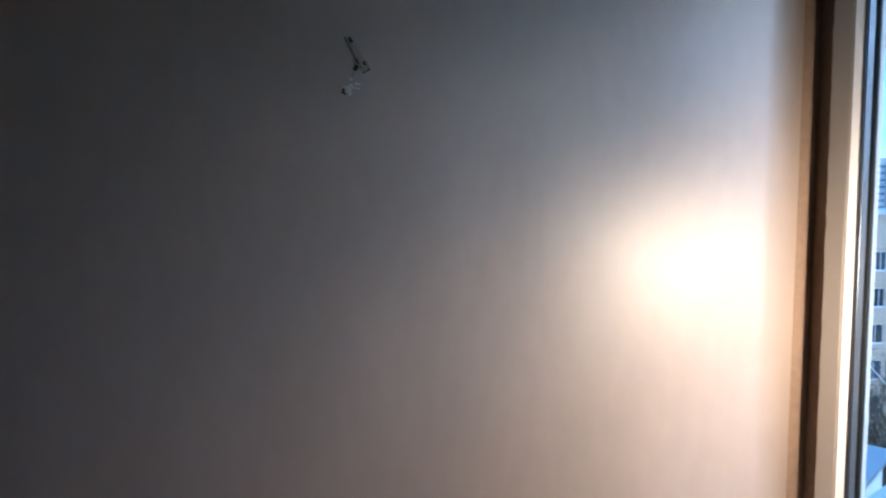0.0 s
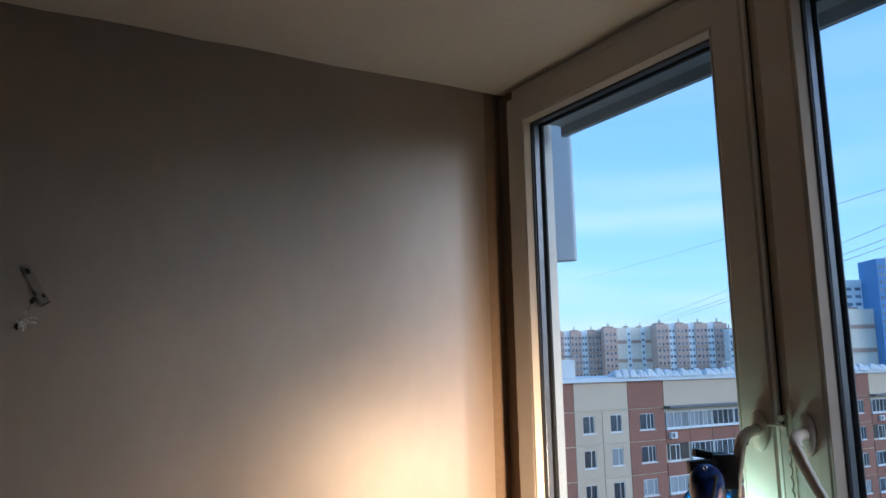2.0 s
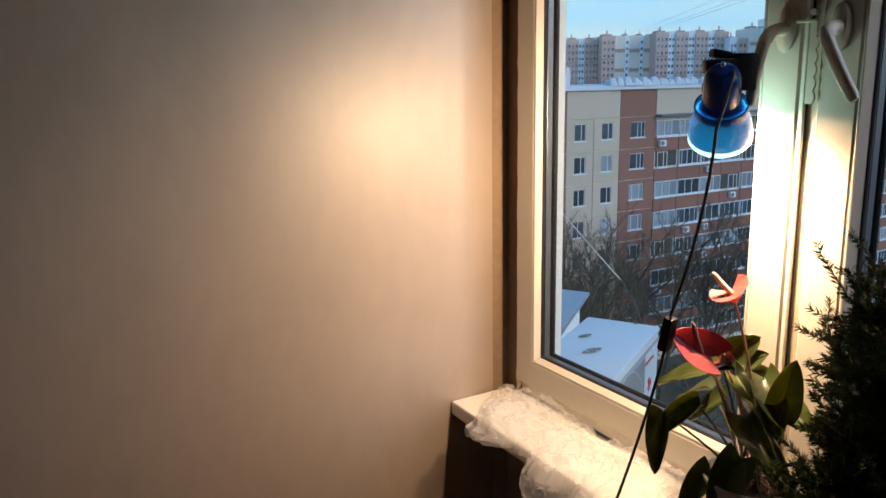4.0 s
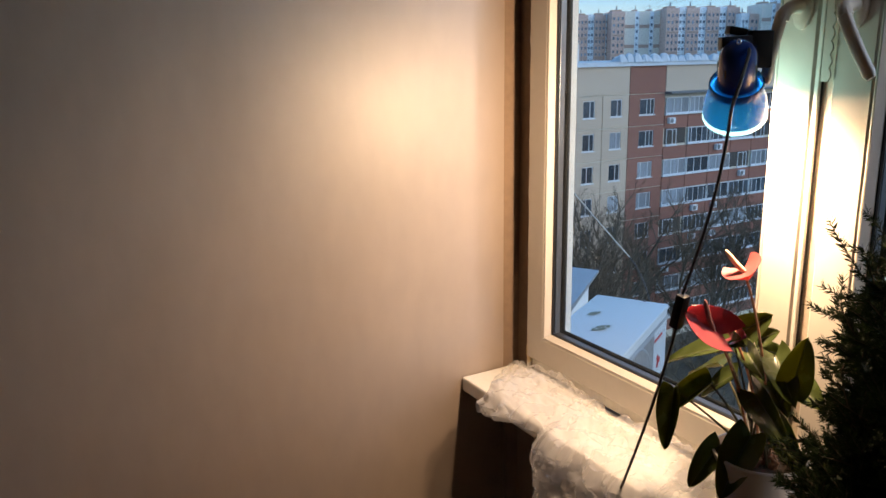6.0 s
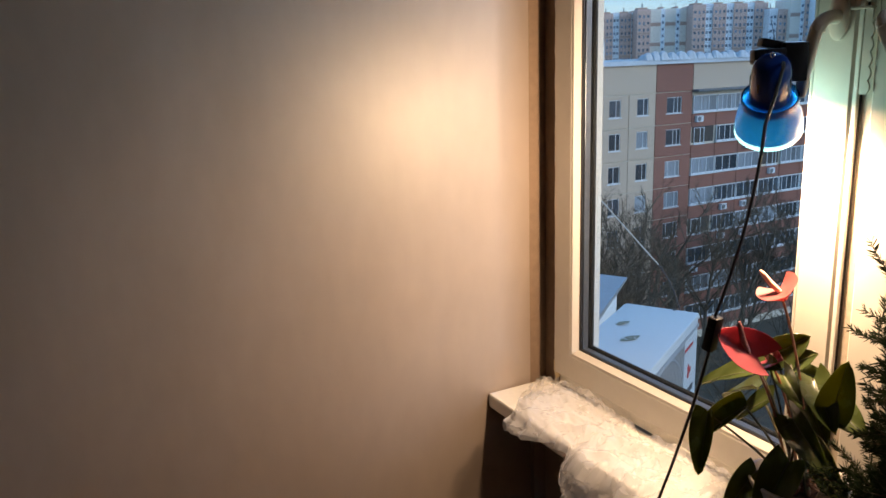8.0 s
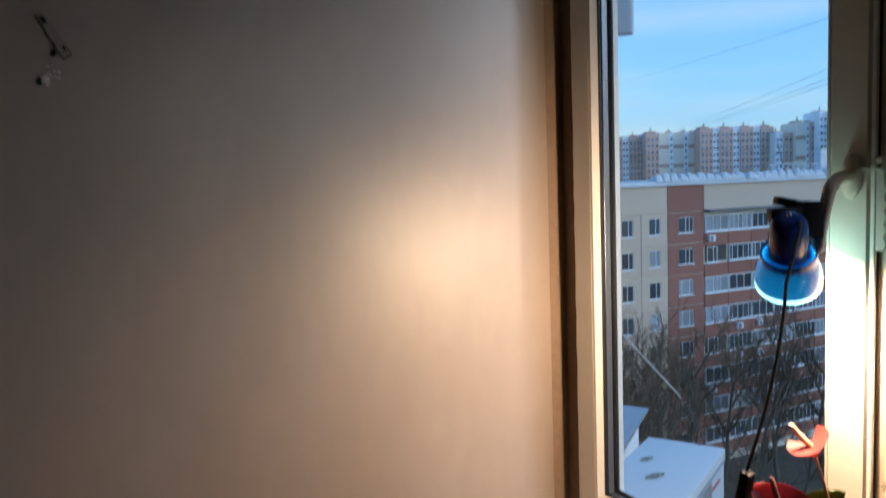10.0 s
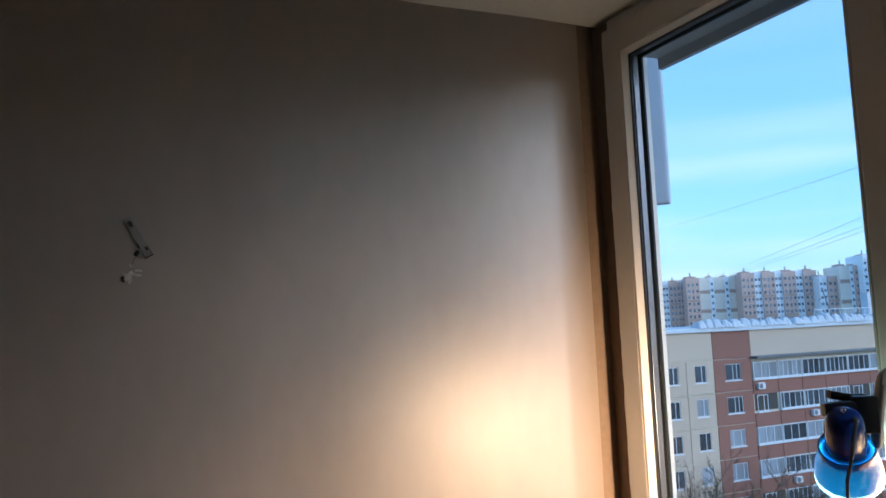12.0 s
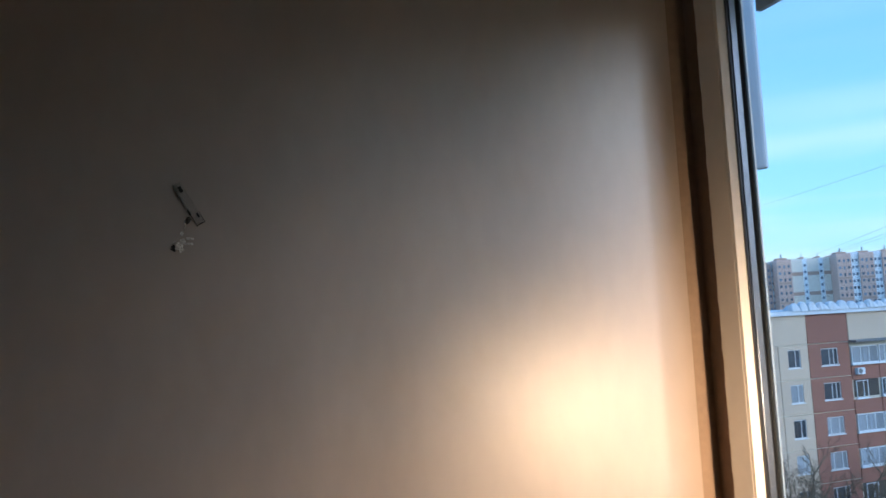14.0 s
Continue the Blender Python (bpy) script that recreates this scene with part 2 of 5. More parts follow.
def uneven_wall(x0, x1, z0, z1):
    """The plastered wall: its face waves by a millimetre or two, and its last hand's width bends back to the window."""
    bm = bmesh.new()
    nz = 44
    xs = [x0 + (SPLAY_X - 0.006 - x0) * i / 66 for i in range(67)] + [SPLAY_X + 0.004 * k for k in range(7)] + [-0.06, -0.04, x1]

    def face_y(i, j):
        d = max(0.0, xs[i] - SPLAY_X)
        back = 0.15 * (d - 0.011) if d > 0.022 else 0.15 * d * d / 0.044
        return back + (0.0018 * noise.noise(Vector((xs[i] * 5.8, 3.1, j * 0.2))) if 0 < j < nz else 0.0)

    grid = [[bm.verts.new((xs[i], face_y(i, j), z0 + (z1 - z0) * j / nz)) for j in range(nz + 1)] for i in range(len(xs))]
    for i in range(len(xs) - 1):
        for j in range(nz):
            bm.faces.new((grid[i][j], grid[i + 1][j], grid[i + 1][j + 1], grid[i][j + 1]))
    return box_in(bm, (x0, 0.019, z0), (x1, 0.25, z1))


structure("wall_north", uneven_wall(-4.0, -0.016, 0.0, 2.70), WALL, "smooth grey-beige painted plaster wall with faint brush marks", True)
structure("floor", box((-4.0, -4.0, -0.25), (0.30, 0.25, 0.0)), FLOOR, "brown wooden floor of the room")


def ceiling_slab():
    """The ceiling, which sags a little along the wall."""
    bm = bmesh.new()
    n = 40
    g = [[bm.verts.new((-4.0 + 4.06 * i / n, 0.001 - 4.0 * j / n, CEILING_Z + 0.012 * noise.noise(Vector((i * 0.5, j * 0.5, 1.7))) * (1 if i < n - 2 else 0.2))) for j in range(n + 1)] for i in range(n + 1)]
    for i in range(n):
        for j in range(n):
            bm.faces.new((g[i][j], g[i + 1][j], g[i + 1][j + 1], g[i][j + 1]))
    return box_in(bm, (-4.0, -4.0, 2.58), (0.30, 0.001, 2.70))


structure("ceiling", ceiling_slab(), CEIL, "cream painted ceiling, slightly uneven at the wall", True)
structure("wall_west", box((-4.2, -4.2, 0.0), (-4.0, 0.25, 2.70)), PLAIN, "plain unseen wall closing the room, pale to bounce light")
structure("wall_south", box((-4.0, -4.2, 0.0), (0.30, -4.0, 2.70)), PLAIN, "plain unseen wall closing the room, pale to bounce light")
# end of the window, out of view; widened to let in more skylight
WIN_END = -1.95
bm = box((0.020, -4.0, 0.0), (0.092, -0.001, 0.845))
box_in(bm, (-0.0155, -0.0005, 0.0), (0.0915, 0.25, 0.8455))
box_in(bm, (0.020, -4.0, 0.845), (0.092, WIN_END - 0.002, 2.555))
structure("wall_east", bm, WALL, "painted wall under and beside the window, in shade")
bm = box((0.092, -4.0, -4.0), (0.30, 0.25, 0.775))
box_in(bm, (0.092, -4.0, 2.548), (0.30, 0.25, 3.4))
box_in(bm, (0.092, 0.130, 0.7755), (0.30, 0.25, 2.548))
box_in(bm, (0.092, -4.0, 0.7755), (0.30, WIN_END - 0.06, 2.548))
structure("wall_outer", bm, OUTWALL, "grey rendered outer wall around the window opening")
bm = box((0.094, WIN_END, 2.528), (0.318, 0.087, 2.546))
box_in(bm, (0.302, WIN_END, 2.498), (0.318, 0.087, 2.5275))
structure("trim_lintel", bm, OUTGREY, "grey sheet-metal lintel cover with a drip edge")
bm = bmesh.new()
vs = [bm.verts.new((x, y, z)) for y in (WIN_END, 0.128) for x, z in ((0.0935, 0.870), (0.318, 0.788), (0.318, 0.770), (0.316, 0.770), (0.316, 0.784), (0.0935, 0.864))]
for k in range(6):
    bm.faces.new((vs[k], vs[(k + 1) % 6], vs[6 + (k + 1) % 6], vs[6 + k]))
bm.faces.new(vs[:6])
bm.faces.new(vs[6:])
structure("trim_outer_sill", bm, OUTGREY, "sloping grey sheet-metal outer window sill")

# the sash's shadow in the gap is put into this dark brown
GAP_SHADE = mat("gap_shade_brown", (0.21, 0.145, 0.10), 0.8, vary=0.14, scale=6, fine=60, bump=0.15)
bm = box((-0.0155, 0.023, 0.846), (0.092, 0.25, 2.70))
box_in(bm, (0.038, -0.046, SILL_Z - 0.03), (0.0915, 0.0225, 2.5495))
structure("trim_gap", bm, GAP_SHADE, "gap between wall and window frame, its shade coloured brown")

# ---- the window ----
window = thing("window_1", (0.05, -0.79, SILL_Z), "white plastic double window with two sashes, closed", "window", "", "structure")
window.matrix_world = Matrix.Identity(4)
bm = frame_ring(bmesh.new(), -0.0465, WIN_END, SILL_Z + 0.001, 2.5485, [(0, 0.090), (0, 0.034), (0.004, 0.030), (0.040, 0.030), (0.044, 0.034), (0.044, 0.090)])
part("window_frame", bm, PVC_OLD, window, "dusty white outer frame of plastic")


def sash(y0, y1, label):
    """A sash with its bead, gasket, two panes and spacer."""
    z0, z1 = 0.921, 2.515
    bm = frame_ring(bmesh.new(), y0, y1, z0, z1, [(0.003, 0.0275), (0.0, 0.0265), (0, 0.015), (0.004, 0.0108), (0.0615, 0.0108), (0.0655, 0.0128), (0.0655, 0.0275)])
    s = part("sash", bm, PVC, window, label)
    bm = frame_ring(bmesh.new(), y0, y1, z0, z1, [(0.066, 0.0275), (0.066, 0.0122), (0.0675, 0.0112), (0.0700, 0.0118), (0.0785, 0.0250), (0.0785, 0.0275)])
    part("glazing_bead", bm, PVC, s)
    bm = frame_ring(bmesh.new(), y0, y1, z0, z1, [(0.066, 0.0312), (0.066, 0.0280), (0.0805, 0.0255), (0.0825, 0.0275), (0.0815, 0.0312)])
    part("gasket", bm, RUBBER, s)
    bm = frame_ring(bmesh.new(), y0, y1, z0, z1, [(0.068, 0.0520), (0.068, 0.0365), (0.0795, 0.0365), (0.0800, 0.0375), (0.0800, 0.0510), (0.0795, 0.0520)])
    part("spacer", bm, STEEL, s)
    bm = frame_ring(bmesh.new(), y0, y1, z0, z1, [(0.066, 0.066), (0.066, 0.0575), (0.0815, 0.0575), (0.085, 0.0600), (0.083, 0.066)])
    part("gasket", bm, RUBBER, s)
    for x in (0.0320, 0.0526):
        part("pane", box((x, y0 - 0.067, z0 + 0.067), (x + 0.004, y1 + 0.067, z1 - 0.067)), GLASS, s, "clear glass pane", shadow=False)
    return s


left_sash = sash(-0.050, -0.774, "white sash with its handle turned askew")
right_sash = sash(-0.804, WIN_END + 0.05, "white sash with a hanging handle")
bm = box((0.0225, -0.8035, 0.926), (0.029, -0.7745, 2.510), 0.0015)
part("meeting_strip", bm, STRIP_SHADED, window, "recessed strip between the sashes, its shade coloured tan")
bm = box((0.0135, -0.7815, 0.930), (0.0222, -0.7745, 2.505), 0.0015)
part("meeting_lip", bm, PVC_OLD, window, "thin raised lip along the sash edge")
# black bar added to draw the dark slit beside the lip
bm = box((0.0195, -0.7838, 0.930), (0.0222, -0.7818, 2.505))
part("joint_slit", bm, RUBBER, window, "black bar drawn as the dark slit in the joint")


def handle(at, lever_end, parent):
    """A window handle: oval rosette, neck, and a flat lever with soft edges."""
    at, end = Vector(at), Vector(lever_end)
    bm = bmesh.new()
    lathe(bm, [(0.0001, 0.0), (0.014, 0.0), (0.0155, 0.002), (0.0155, 0.007), (0.012, 0.0105), (0.0001, 0.011)], 24, from_axis(at, (-1, 0, 0)) @ Matrix.Diagonal((1.05, 2.2, 1.0, 1)))
    neck = at + Vector((-0.046, 0, 0))
    tube(bm, bend(at + Vector((-0.008, 0, 0)), at + Vector((-0.046, 0, 0.002)), neck + (end - neck) * 0.18, 8), [0.0105, 0.0100, 0.0095, 0.0095, 0.0095, 0.0100, 0.0100, 0.0105, 0.0105], 14)
    d = (end - neck).normalized()
    wide = d.cross(Vector((1, 0, 0))).normalized()
    rings = []
    for t in (0.10, 0.16, 0.4, 0.7, 0.95, 1.0):
        c = neck + (end - neck) * t + Vector((-0.006 * math.sin(t * 2.6), 0, 0))
        w, h = 0.0098 - 0.0012 * t, 0.0062 - 0.001 * t
        if t == 1.0:
            w, h = w * 0.7, h * 0.6
        ring = []
        for k in range(16):
            a = 2 * math.pi * k / 16
            ca, sa = math.cos(a), math.sin(a)
            ring.append(bm.verts.new(c + wide * (w * math.copysign(abs(ca) ** 0.6, ca)) + Vector((h * math.copysign(abs(sa) ** 0.6, sa), 0, 0))))
        rings.append(ring)
    for a, b in zip(rings, rings[1:]):
        for k in range(16):
            bm.faces.new((a[k], a[(k + 1) % 16], b[(k + 1) % 16], b[k]))
    bm.faces.new(rings[0])
    bm.faces.new(rings[-1])
    return part("handle", bm, PVC, parent, "white plastic lever handle", smooth=True)


handle((0.0106, -0.748, 1.720), (-0.050, -0.738, 1.608), left_sash)
handle((0.0106, -0.836, 1.718), (-0.050, -0.904, 1.618), right_sash)


def comb():
    """A ventilation limiter: a short strip with scalloped teeth and a bent top."""
    bm = bmesh.new()
    rows = 60
    front = []
    for i in range(rows + 1):
        t = i / rows
        z = 1.728 - 0.118 * t
        tooth = 0.0040 * abs(math.sin(t * math.pi * 6)) if t > 0.12 else 0.0
        front.append((z, -0.7885, -0.7995 - tooth))
    a = [[bm.verts.new((x, yy, z)) for yy in (ya, yb)] for x in (0.0095, 0.0062) for z, ya, yb in front]
    k = rows + 1
    for i in range(rows):
        bm.faces.new((a[i][0], a[i][1], a[i + 1][1], a[i + 1][0]))
        bm.faces.new((a[k + i][0], a[k + i][1], a[k + i + 1][1], a[k + i + 1][0]))
        bm.faces.new((a[i][0], a[i + 1][0], a[k + i + 1][0], a[k + i][0]))
        bm.faces.new((a[i][1], a[i + 1][1], a[k + i + 1][1], a[k + i][1]))
    box_in(bm, (-0.002, -0.801, 1.728), (0.0106, -0.770, 1.732), 0.001)
    tube(bm, [(0.0103, -0.797, 1.742), (-0.002, -0.797, 1.742)], 0.005, 12)
    return bm


part("limiter", comb(), PVC, window, "pale scalloped ventilation limiter on a pin")
bm = bmesh.new()
tube(bm, [(0.024, -0.050, 0.905), (0.020, -0.046, 0.925), (0.025, -0.043, 0.945), (0.024, -0.045, 0.962)], [0.006, 0.008, 0.006, 0.002], 7)
for v in bm.verts:
    v.co += 0.004 * noise.noise_vector(v.co * 90)
tagged(part("foam_scrap", bm, FOAM), "torn scrap of yellowed mounting foam by the frame", "foam scrap")
bm = bmesh.new()
tube(bm, [(0.0245, -0.0435 + 0.0015 * noise.noise(Vector((3, 0, i * 0.6))), 0.887 + 0.025 * i) for i in range(66)], [0.0055 + 0.0022 * noise.noise(Vector((0, 0, i * 0.7))) for i in range(66)], 8)
structure("trim_sealant", bm, PVC_OLD, "uneven bead of old sealant beside the sash", True)


# ---- the sill and what lies on it ----
bm = box((-0.150, -3.9, SILL_Z - 0.036), (0.0285, -0.002, SILL_Z), 0.006)
structure("window_sill", bm, SILL, "cream plastic inner window sill with a rounded nose")


FILM = thin("plastic_film", (0.82, 0.82, 0.84), (0.90, 0.89, 0.90), 0.40, clear=0.70, rough=0.08, bump=0.28, fine=55, vary=0.06)
CERAMIC = mat("white_ceramic", (0.58, 0.54, 0.49), 0.25, vary=0.04, scale=9, fine=60, bump=0.02, coat=0.3)
SOIL = mat("potting_soil", (0.045, 0.028, 0.016), 0.95, vary=0.5, scale=30, fine=160, bump=1.0)
BARK = mat("dry_stem_base", (0.22, 0.11, 0.06), 0.8, vary=0.3, scale=30, fine=140, bump=0.5)
LEAF = thin("anthurium_leaf", (0.048, 0.066, 0.020), (0.26, 0.27, 0.04), 0.32, rough=0.26, bump=0.08, fine=60, vary=0.3)
VEIN = mat("leaf_midrib", (0.11, 0.12, 0.045), 0.5, vary=0.2, scale=30, fine=120)
STALK = mat("leaf_stalk", (0.10, 0.085, 0.035), 0.45, vary=0.25, scale=30, fine=120)
FLOWER_STALK = mat("flower_stalk", (0.50, 0.18, 0.075), 0.45, vary=0.2, scale=30, fine=120)
SPATHE = thin("pink_spathe", (0.270, 0.052, 0.070), (0.55, 0.13, 0.15), 0.38, rough=0.26, bump=0.16, fine=45, vary=0.22)
SPATHE_PALE = thin("pale_pink_spathe", (0.27, 0.066, 0.064), (0.52, 0.14, 0.125), 0.42, rough=0.5, bump=0.12, fine=45, vary=0.18)
SPATHE_PALE.node_tree.nodes["Principled BSDF"].inputs["Specular IOR Level"].default_value = 0.2
SPADIX = mat("pale_spadix", (0.68, 0.36, 0.26), 0.6, vary=0.15, scale=60, fine=300, bump=0.5)
SPADIX_DARK = mat("dark_spadix", (0.14, 0.05, 0.05), 0.6, vary=0.15, scale=60, fine=300, bump=0.5)
# dark green taken near black: the unlit side of the bush is in this colour
NEEDLE = thin("rosemary_needle_shaded", (0.008, 0.016, 0.005), (0.03, 0.05, 0.012), 0.08, rough=0.6, vary=0.35)
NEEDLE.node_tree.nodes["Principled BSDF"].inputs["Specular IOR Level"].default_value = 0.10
TWIG = mat("woody_twig", (0.055, 0.036, 0.02), 0.85, vary=0.3, scale=30, fine=150, bump=0.5)
BLUE = mat("blue_plastic", (0.006, 0.030, 0.16), 0.12, vary=0.06, scale=12, fine=90, bump=0.01, spec=0.35)
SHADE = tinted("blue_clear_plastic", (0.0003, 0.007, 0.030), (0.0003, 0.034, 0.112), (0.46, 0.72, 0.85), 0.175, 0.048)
SHADE_RIM = tinted("rim_glow_plastic", (0.001, 0.006, 0.010), (0.020, 0.075, 0.115), (0.50, 0.80, 0.90), 0.008, 0.072)
COLLAR = tinted("blue_collar_plastic", (0.002, 0.090, 0.30), (0.003, 0.10, 0.26), (0.10, 0.45, 0.78), 0.10, 0.35, 0.12)
for plastic in (SHADE, COLLAR):
    plastic.node_tree.nodes["Principled BSDF"].inputs["Specular IOR Level"].default_value = 0.12
BLACK = mat("black_plastic", (0.004, 0.004, 0.005), 0.42, vary=0.2, scale=20, fine=200, bump=0.05, spec=0.16)
CORD = mat("black_cord", (0.014, 0.012, 0.011), 0.42, vary=0.2, scale=40, fine=200, bump=0.05)
CHROME = mat("bright_steel", (0.7, 0.7, 0.7), 0.2, 1.0, vary=0.05, fine=200, bump=0.02)
GLOW = glow("bulb_glow", (1.0, 0.80, 0.52), 14.0)
# near black so that the lit neck does not glare through the shade
FROST = mat("darkened_bulb_neck", (0.012, 0.013, 0.016), 0.3, vary=0.04, fine=120, bump=0.02)


def ridge(p):
    """Creased relief, from 0 to 1."""
    s, a = 0.0, 0.6
    for o in range(4):
        s += a * (1 - abs(noise.noise(p * (2 ** o) + Vector((7.1 * o, 3.3, 1.9)))))
        a *= 0.45
    return s


def along(y, table):
    """A value that glides between (y, value) stations, from the wall outwards."""
    for (ya, a), (yb, b) in zip(table, table[1:]):
        if y >= yb:
            k = max(0.0, min(1.0, (ya - y) / (ya - yb)))
            k = k * k * (3 - 2 * k)
            return a + (b - a) * k
    return table[-1][1]


# how far the bag reaches over the sill, how far it hangs past the nose, and how high it is heaped
BAG_REACH = ((-0.02, 0.050), (-0.09, 0.110), (-0.135, 0.142), (-0.160, 0.200), (-0.20, 0.196), (-0.26, 0.178), (-0.33, 0.160), (-0.37, 0.172), (-0.45, 0.188), (-0.75, 0.194))
BAG_HANG = ((-0.02, 0.0), (-0.15, 0.0), (-0.17, 0.018), (-0.24, 0.012), (-0.33, 0.0), (-0.362, 0.03), (-0.385, 0.20), (-0.60, 0.26), (-0.75, 0.24))
BAG_HEAP = ((-0.02, 0.004), (-0.08, 0.010), (-0.13, 0.022), (-0.18, 0.040), (-0.25, 0.018), (-0.36, 0.020), (-0.48, 0.034), (-0.60, 0.030), (-0.75, 0.02))


def bag_layer(seed, lift, y0, y1, wave):
    """One crumpled layer of film that lies on the sill and hangs over its nose."""
    bm = bmesh.new()
    nu, nv = 170, 96
    off = Vector((seed * 3.7, seed * 1.3, seed * 5.1))
    g = []
    for i in range(nu + 1):
        row = []
        u = i / nu
        y = y0 + (y1 - y0) * u
        ys = y + 0.010 * noise.noise(Vector((u * 11, seed, 3)))
        back = 0.012 - 0.012 * noise.noise(Vector((u * 9, seed, 0))) - 0.03 * max(0.0, 1 - abs(y + 0.40) / 0.09)
        flat = along(ys, BAG_REACH) + wave * noise.noise(Vector((u * 16, 2, seed)))
        hang = along(ys, BAG_HANG) * (1 + 0.25 * noise.noise(Vector((u * 9, 5, seed))))
        heap = along(ys, BAG_HEAP)
        total = flat + hang
        for j in range(nv + 1):
            v = j / nv
            d = v * total
            k = d / flat
            mound = heap * math.sin(math.pi * min(1, 0.06 + 0.94 * k)) ** 0.7 * (0.45 + 0.9 * abs(noise.noise(Vector((y * 13, d * 9, 2 + seed))))) if k < 1 else 0.0
            if k < 1:
                droop = 0.030 * max(0.0, (d - 0.170) / 0.04) if hang < 0.06 else 0.012 * max(0.0, (d - 0.155) / 0.04) ** 2
                p = Vector((back - d, y, SILL_Z + 0.003 + lift + mound - droop))
                nrm = Vector((-0.25, 0, 1)).normalized()
            else:
                fall = d - flat
                p = Vector((back - flat - 0.010 * math.sin(min(1.0, fall / 0.05) * 1.57), y, SILL_Z - 0.004 + lift - fall))
                nrm = Vector((-1, 0, 0.15)).normalized()
            q = p * 13 + off
            h = ridge(q * 0.85) - 0.70
            fine = ridge(p * 30 + off) - 0.70
            side = noise.noise_vector(q * 0.9) * 0.012
            p = p + nrm * max(-0.003, h * 0.066 + fine * 0.012) + Vector((side.x * 0.4, side.y, side.z * 0.3))
            if p.x > -0.158:
                p.z = max(p.z, SILL_Z + 0.002)
            elif p.z < SILL_Z + 0.004:
                p.x = min(p.x, -0.160)
            p.x = min(p.x, 0.0255 if p.z < 0.92 else 0.008)
            p.y = min(p.y, -0.004)
            row.append(bm.verts.new(p))
        g.append(row)
    for i in range(nu):
        for j in range(nv):
            bm.faces.new((g[i][j], g[i + 1][j], g[i + 1][j + 1], g[i][j + 1]))
    return bm


bag = thing("plastic_bag", (-0.06, -0.34, SILL_Z), "crumpled clear plastic bag draped over the cream sill", "plastic bag")
bag.matrix_world = Matrix.Identity(4)
for seed, lift, y0, y1, wave in ((1.0, 0.0, -0.022, -0.72, 0.006), (2.0, 0.009, -0.075, -0.70, 0.010)):
    film = part("film", bag_layer(seed, lift, y0, y1, wave), FILM, bag, "clear crinkled film", smooth=True)
    film.data.set_sharp_from_angle(angle=radians(26))


def flower_pot(at, r, h, label):
    """A tapered pot with a rounded rim, wall thickness and a bed of soil."""
    pot = thing("flower_pot", at, label, "flower pot")
    prof = [(0.001, 0.0), (r * 0.70, 0.0), (r * 0.74, 0.006), (r * 0.94, h * 0.88), (r * 0.985, h * 0.95), (r, h * 0.985), (r * 0.985, h), (r * 0.945, h), (r * 0.925, h * 0.98), (r * 0.90, h * 0.84), (0.001, h * 0.80)]
    part("pot_body", lathe(bmesh.new(), prof, 40), CERAMIC, pot, "glossy off-white ceramic", smooth=True)
    bm = bmesh.new()
    n = 16
    rings = [[bm.verts.new((r * 0.89 * k / 6 * math.cos(a), r * 0.89 * k / 6 * math.sin(a), h * 0.86 + 0.006 * noise.noise(Vector((k * 0.9, a * 2, 0))))) for a in (2 * math.pi * i / n for i in range(n))] for k in range(1, 7)]
    bm.faces.new(rings[0])
    for a, b in zip(rings, rings[1:]):
        for k in range(n):
            bm.faces.new((a[k], a[(k + 1) % n], b[(k + 1) % n], b[k]))
    part("soil", bm, SOIL, pot, "dark crumbly soil", smooth=True)
    return pot


POT = Vector((-0.072, -0.800, SILL_Z))
flower_pot(POT, 0.074, 0.142, "off-white ceramic pot on the sill holding an anthurium")
POT2 = Vector((-0.098, -1.070, SILL_Z))
flower_pot(POT2, 0.088, 0.150, "off-white ceramic pot on the sill holding rosemary")

anthurium = thing("anthurium", POT + Vector((0, 0, 0.122)), "anthurium with pink flowers and dark heart-shaped leaves in a pot", "potted plant")
AN0 = POT + Vector((0, 0, 0.122))


def heart(bm, centre, tip, face, size, width=0.72, fold=0.18, curl=0.25, lobes=0.22, n=10):
    """A heart-shaped blade: tip gives its long direction, face its upper side."""
    tip, face = Vector(tip).normalized(), Vector(face)
    face = (face - tip * face.dot(tip)).normalized()
    side = tip.cross(face)
    rows = []
    for i in range(n + 1):
        t = i / n
        half = width * size * 0.5 * (math.sin(math.pi * min(1.0, 0.07 + 0.93 * t) ** 0.60) ** 0.62 if t < 1 else 0.0)
        row = []
        for j in range(-4, 5):
            s = j / 4
            along = (t - 0.40) * size - lobes * size * (1 - t) ** 3 * abs(s) ** 0.8
            lift = fold * size * abs(s) ** 1.4 * (1 - 0.5 * t) - curl * size * (t - 0.3) ** 2 + 0.012 * size * math.sin(9 * t + 5 * s)
            row.append(bm.verts.new(Vector(centre) - AN0 + tip * along + side * (half * s) + face * lift))
        rows.append(row)
    for a, b in zip(rows, rows[1:]):
        for k in range(8):
            bm.faces.new((a[k], a[k + 1], b[k + 1], b[k]))
    bmesh.ops.remove_doubles(bm, verts=bm.verts, dist=0.0002)
    bmesh.ops.solidify(bm, geom=bm.faces[:], thickness=0.0007)
    return bm


